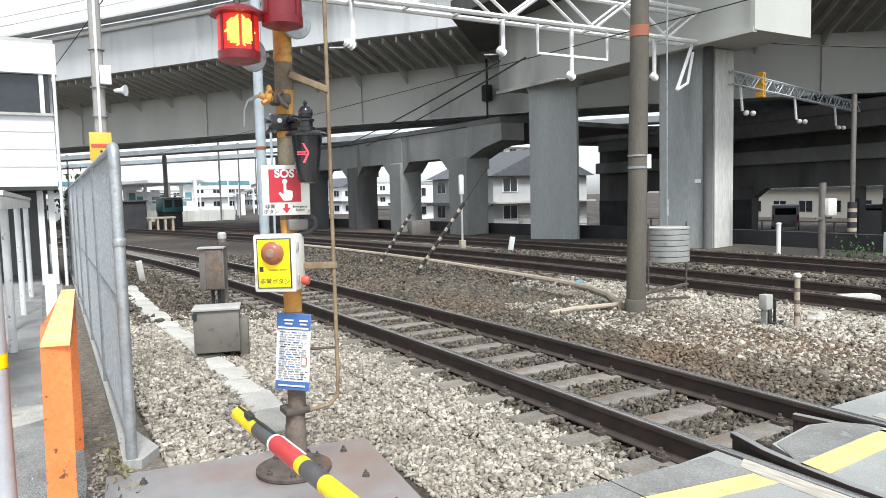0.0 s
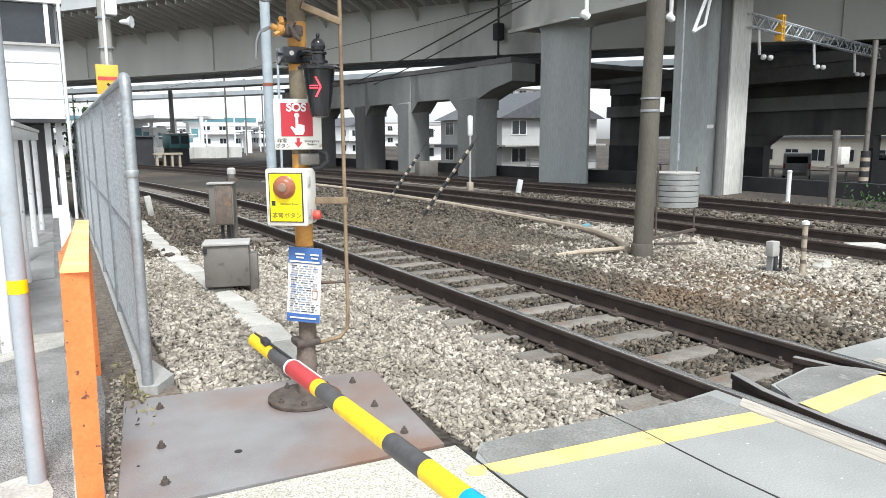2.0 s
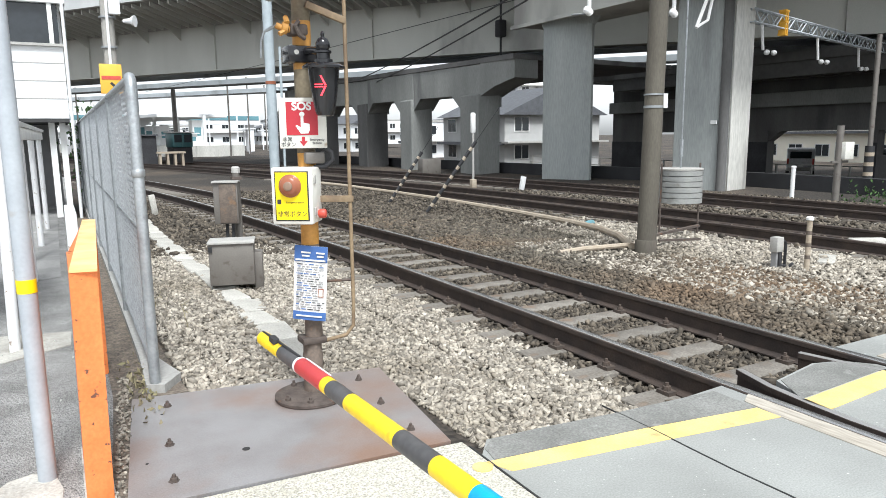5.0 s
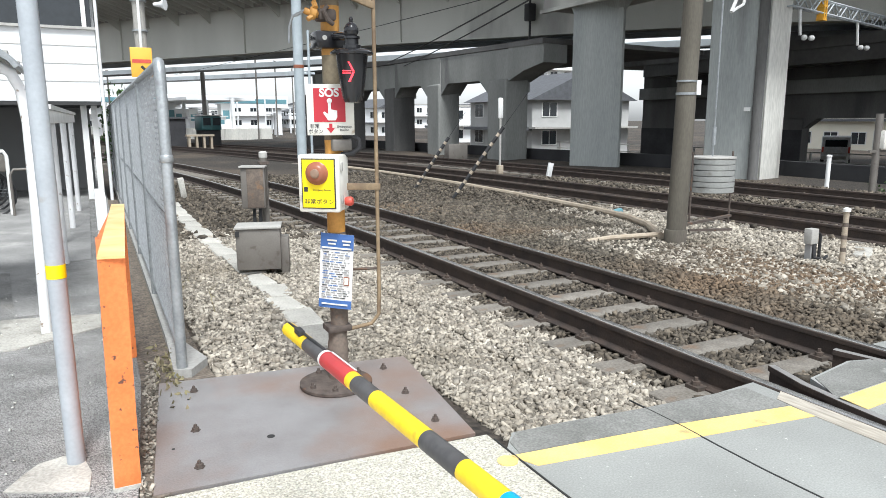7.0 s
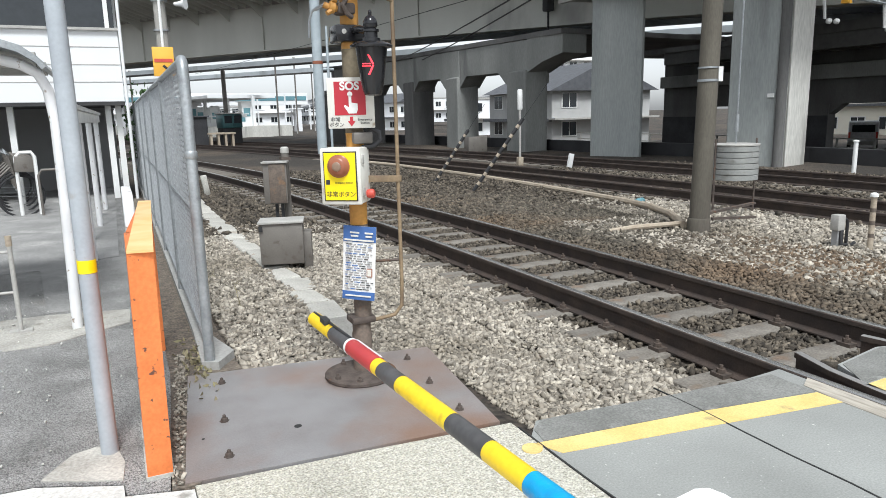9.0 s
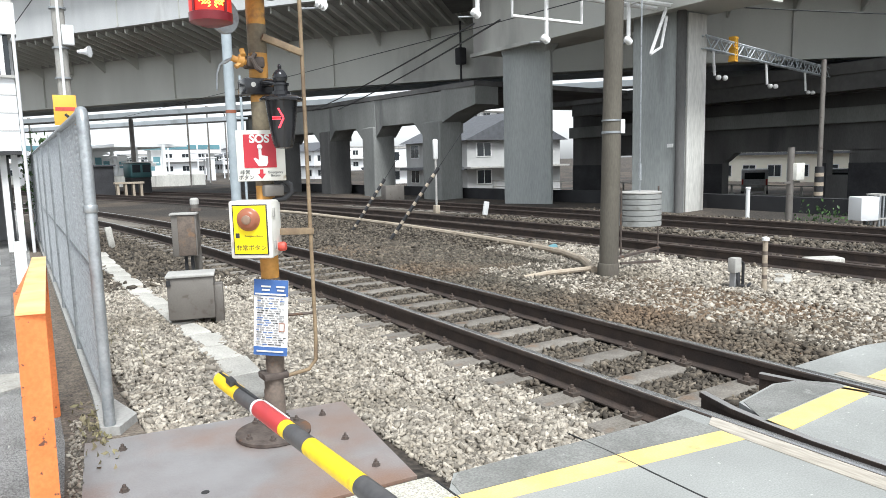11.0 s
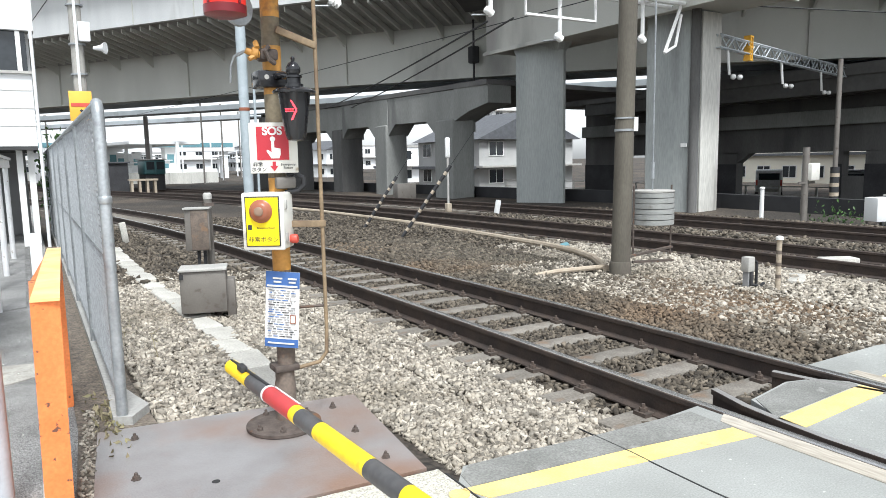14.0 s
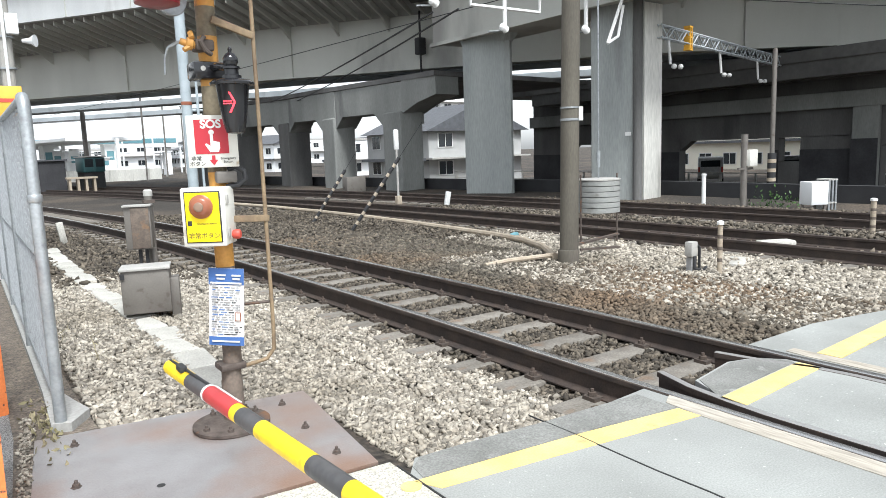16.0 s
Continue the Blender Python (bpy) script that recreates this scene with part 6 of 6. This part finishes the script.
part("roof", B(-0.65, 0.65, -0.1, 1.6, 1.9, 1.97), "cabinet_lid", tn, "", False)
ys2 = thing("timber_stand", pose(5.7, 42.0, -0.2), "pale yellow timber stand beside the far track", "stand")
for x in (-0.6, -0.2, 0.2, 0.6):
    part("leg", B(x - 0.06, x + 0.06, -0.3, 0.3, 0, 0.75), "cable_beige", ys2, "", False)
part("top", B(-0.75, 0.75, -0.35, 0.35, 0.75, 0.85), "cable_beige", ys2, "", False)
dw = thing("equipment_shed", pose(4.0, 43.5, -0.2, 0, 0, 10), "dark equipment shed beside the far track", "shed")
part("wall", B(-1.6, 1.2, 0, 3, 0, 1.75), "soot", dw, "", False)
part("roof", B(-1.7, 1.3, -0.1, 3.1, 1.75, 1.83), "roof", dw, "", False)
for k in range(9):
    su, sv = 0.9 + (k * 5 % 9) * 0.4, 1.5 + k * 3.4
    ps = thing("platform_shed", pose(9.5, 60, 0, 0, 0, 14) @ pose(su, sv, 0.752, 0, 0, -14) @ pose(0, 0, 0, 0, 0, 14), "small white platform structure at the station", "shed", "platform structures")
    hh = 1.0 + (k * 5 % 7) * 0.22
    part("wall", B(-0.45, 0.45, -0.4, 0.4, 0.0, hh), "far_white", ps, "", False)
    part("window", B(-0.3, 0.3, -0.43, -0.38, hh * 0.4, hh * 0.75), "far_blue", ps, "", False)
    part("roof", B(-0.6, 0.6, -0.55, 0.55, hh, hh + 0.07), "far_white", ps, "", False)
for x, y, h in ((7.5, 52, 4.9), (12.5, 58, 6.5), (16, 66, 7.0), (2.0, 70, 6), (20, 75, 7)):
    fp = thing("far_pole", pose(x, y, -0.2), "slim dark catenary pole far along the tracks", "pole", "far poles")
    part("shaft", T([(0, 0, 0), (0, 0, h)], 0.15 if y < 55 else 0.07, 10), "cabinet", fp)
    part("cap", lathe(bmesh.new(), [(0.14, h), (0.10, h + 0.08)], 10), "cabinet", fp)
rngf = random.Random(9)
for i in range(16):
    a = rngf.uniform(-6, 44)
    house(-14 + i * 6.0, 165 + rngf.uniform(-8, 40), rngf.uniform(7, 12), rngf.uniform(7, 10), rngf.uniform(4.0, 7.0), rngf.choice([0.25, 1.6]), "far_white", "distant pale town house beyond the station", rngf.uniform(-15, 15), -0.5, 2)

for i in range(14):
    wp = thing("far_pole", pose(5 + i * 1.7 + rngf.uniform(-0.5, 0.5), 66 + rngf.uniform(0, 26), -0.2), "slim white pole among the station clutter", "pole", "station poles")
    part("shaft", T([(0, 0, 0), (0, 0, rngf.uniform(2.6, 4.6))], 0.09, 8), "far_white", wp)
    part("cross_arm", T([(-0.7, 0, 2.4), (0.7, 0, 2.4)], 0.06, 6), "far_white", wp)
fb = thing("station_footbridge", pose(8, 84, 0, 0, 0, 8), "white covered footbridge over the far platforms", "footbridge")
part("span", B(-8, 14, -1, 1, 2.9, 4.3), "far_white", fb, "", False)
part("window_band", B(-7.8, 13.8, -1.04, 1.04, 3.4, 3.9), "far_blue", fb, "pale blue window band", False)
for x in (-7, 3, 13):
    part("leg", B(x - 0.3, x + 0.3, -0.6, 0.6, -0.3, 2.95), "far_white", fb, "", False)

# weeds
def dry_stalk(at, h, seed):
    rr = random.Random(seed)
    st_ = thing("dry_stalk", at, "thin dry weed stalk standing in the ballast", "weed", "dry stalks")
    pts = [(rr.uniform(-0.012, 0.012) * k, rr.uniform(-0.012, 0.012) * k, h * k / 5) for k in range(6)]
    part("stem", T(pts, [0.004, 0.0035, 0.003, 0.003, 0.002, 0.0015], 5), "weed", st_)
    lf = bmesh.new()
    for k in range(9):
        c = Vector(pts[rr.randrange(1, 6)])
        q = Euler((rr.uniform(-0.7, 0.7), rr.uniform(-0.7, 0.7), rr.uniform(0, 6.3))).to_matrix()
        s_ = rr.uniform(0.02, 0.045)
        lf.faces.new([lf.verts.new(c + q @ Vector(p)) for p in ((0, 0, 0), (s_ * 0.5, s_ * 0.12, 0.2 * s_), (s_, 0, 0.1 * s_), (s_ * 0.5, -s_ * 0.12, 0.2 * s_))])
    part("leaves", lf, "weed", st_, smooth=False)


dry_stalk(pose(0.74, 5.45, -0.06), 0.24, 31)
dry_stalk(pose(0.60, 6.2, -0.06), 0.16, 32)
jc = thing("cable_joint", pose(7.82, 8.97, -0.16, 0, 0, 25), "small pale blue cable joint lying on the ballast", "cable joint")
part("sleeve", T([(-0.13, 0, 0.05), (-0.10, 0, 0.055), (0.08, 0, 0.055), (0.12, 0, 0.05)], [0.035, 0.055, 0.055, 0.03], 12), "far_blue", jc)
part("cable", T([(-0.13, 0, 0.05), (-0.3, 0.03, 0.02), (-0.5, 0.0, 0.0)], 0.014, 6), "black_matt", jc)
wd = tagged(part("weeds", leaves(130, (0.04, 0.22, 0.022, 0.02), 0.022, 8), "weed", smooth=False, at=pose(0.27, 4.1, 0.0)), "dry weeds and litter at the fence's foot", "weeds", kind="stuff")
wd = tagged(part("weeds", leaves(150, (0.10, 0.34, 0.15, 0.14), 0.045, 18), "leaf", smooth=False, at=pose(15.7, 8.75, -0.2)), "sparse green weeds along the low wall", "weeds", kind="stuff")

# ---- loose stones, last ----
stones("ballast_stones", 50000, (0.5, 2.95, 2.4, 10.0), 0.0148, "stone", "pale grey angular ballast stones beside the track", 1, 1.25)
stones("ballast_stones", 17000, (2.9, 4.5, 2.4, 11.0), 0.017, "stone_brown", "brown stained ballast stones between the rails", 2, 1.3)
stones("ballast_stones", 44000, (4.4, 7.0, 1.0, 12.0), 0.0175, "stone_grey", "grey brown ballast stones beyond the track", 3, 1.3)
stones("ballast_stones", 9000, (5.4, 7.0, 1.0, 8.0), 0.0195, "stone", "pale ballast stones strewn among the brown ones", 13, 1.2)
stones("ballast_stones", 24000, (7.0, 9.0, 1.0, 10.0), 0.0195, "stone", "pale grey ballast stones before the second track", 12, 1.2)
stones("ballast_stones", 24000, (0.5, 9.0, 9.0, 20.0), 0.026, "stone_brown", "brown ballast stones farther along the tracks", 4, 1.1)
stones("ballast_stones", 20000, (8.6, 15.0, -1.0, 16.0), 0.03, "stone_brown", "brown ballast stones round the second and third tracks", 6, 1.2)

stones("loose_gravel", 1500, (0.0, 0.3, 2.68, 4.3), 0.0075, "stone", "small loose gravel and litter beside the plate", 7, 1.0, lambda x, y: 0.035 + (y - 2.7) * 0.085 < x < 0.075 + (y - 2.68) * 0.105)
stones("loose_gravel", 80, (-1.2, 0.0, 2.9, 6.5), 0.006, "kerb", "few small pale stones on the walkway", 8, 1.0, lambda x, y: y > 3.0)


def motions():
    """Nothing but the camera moves in this place."""


motions()
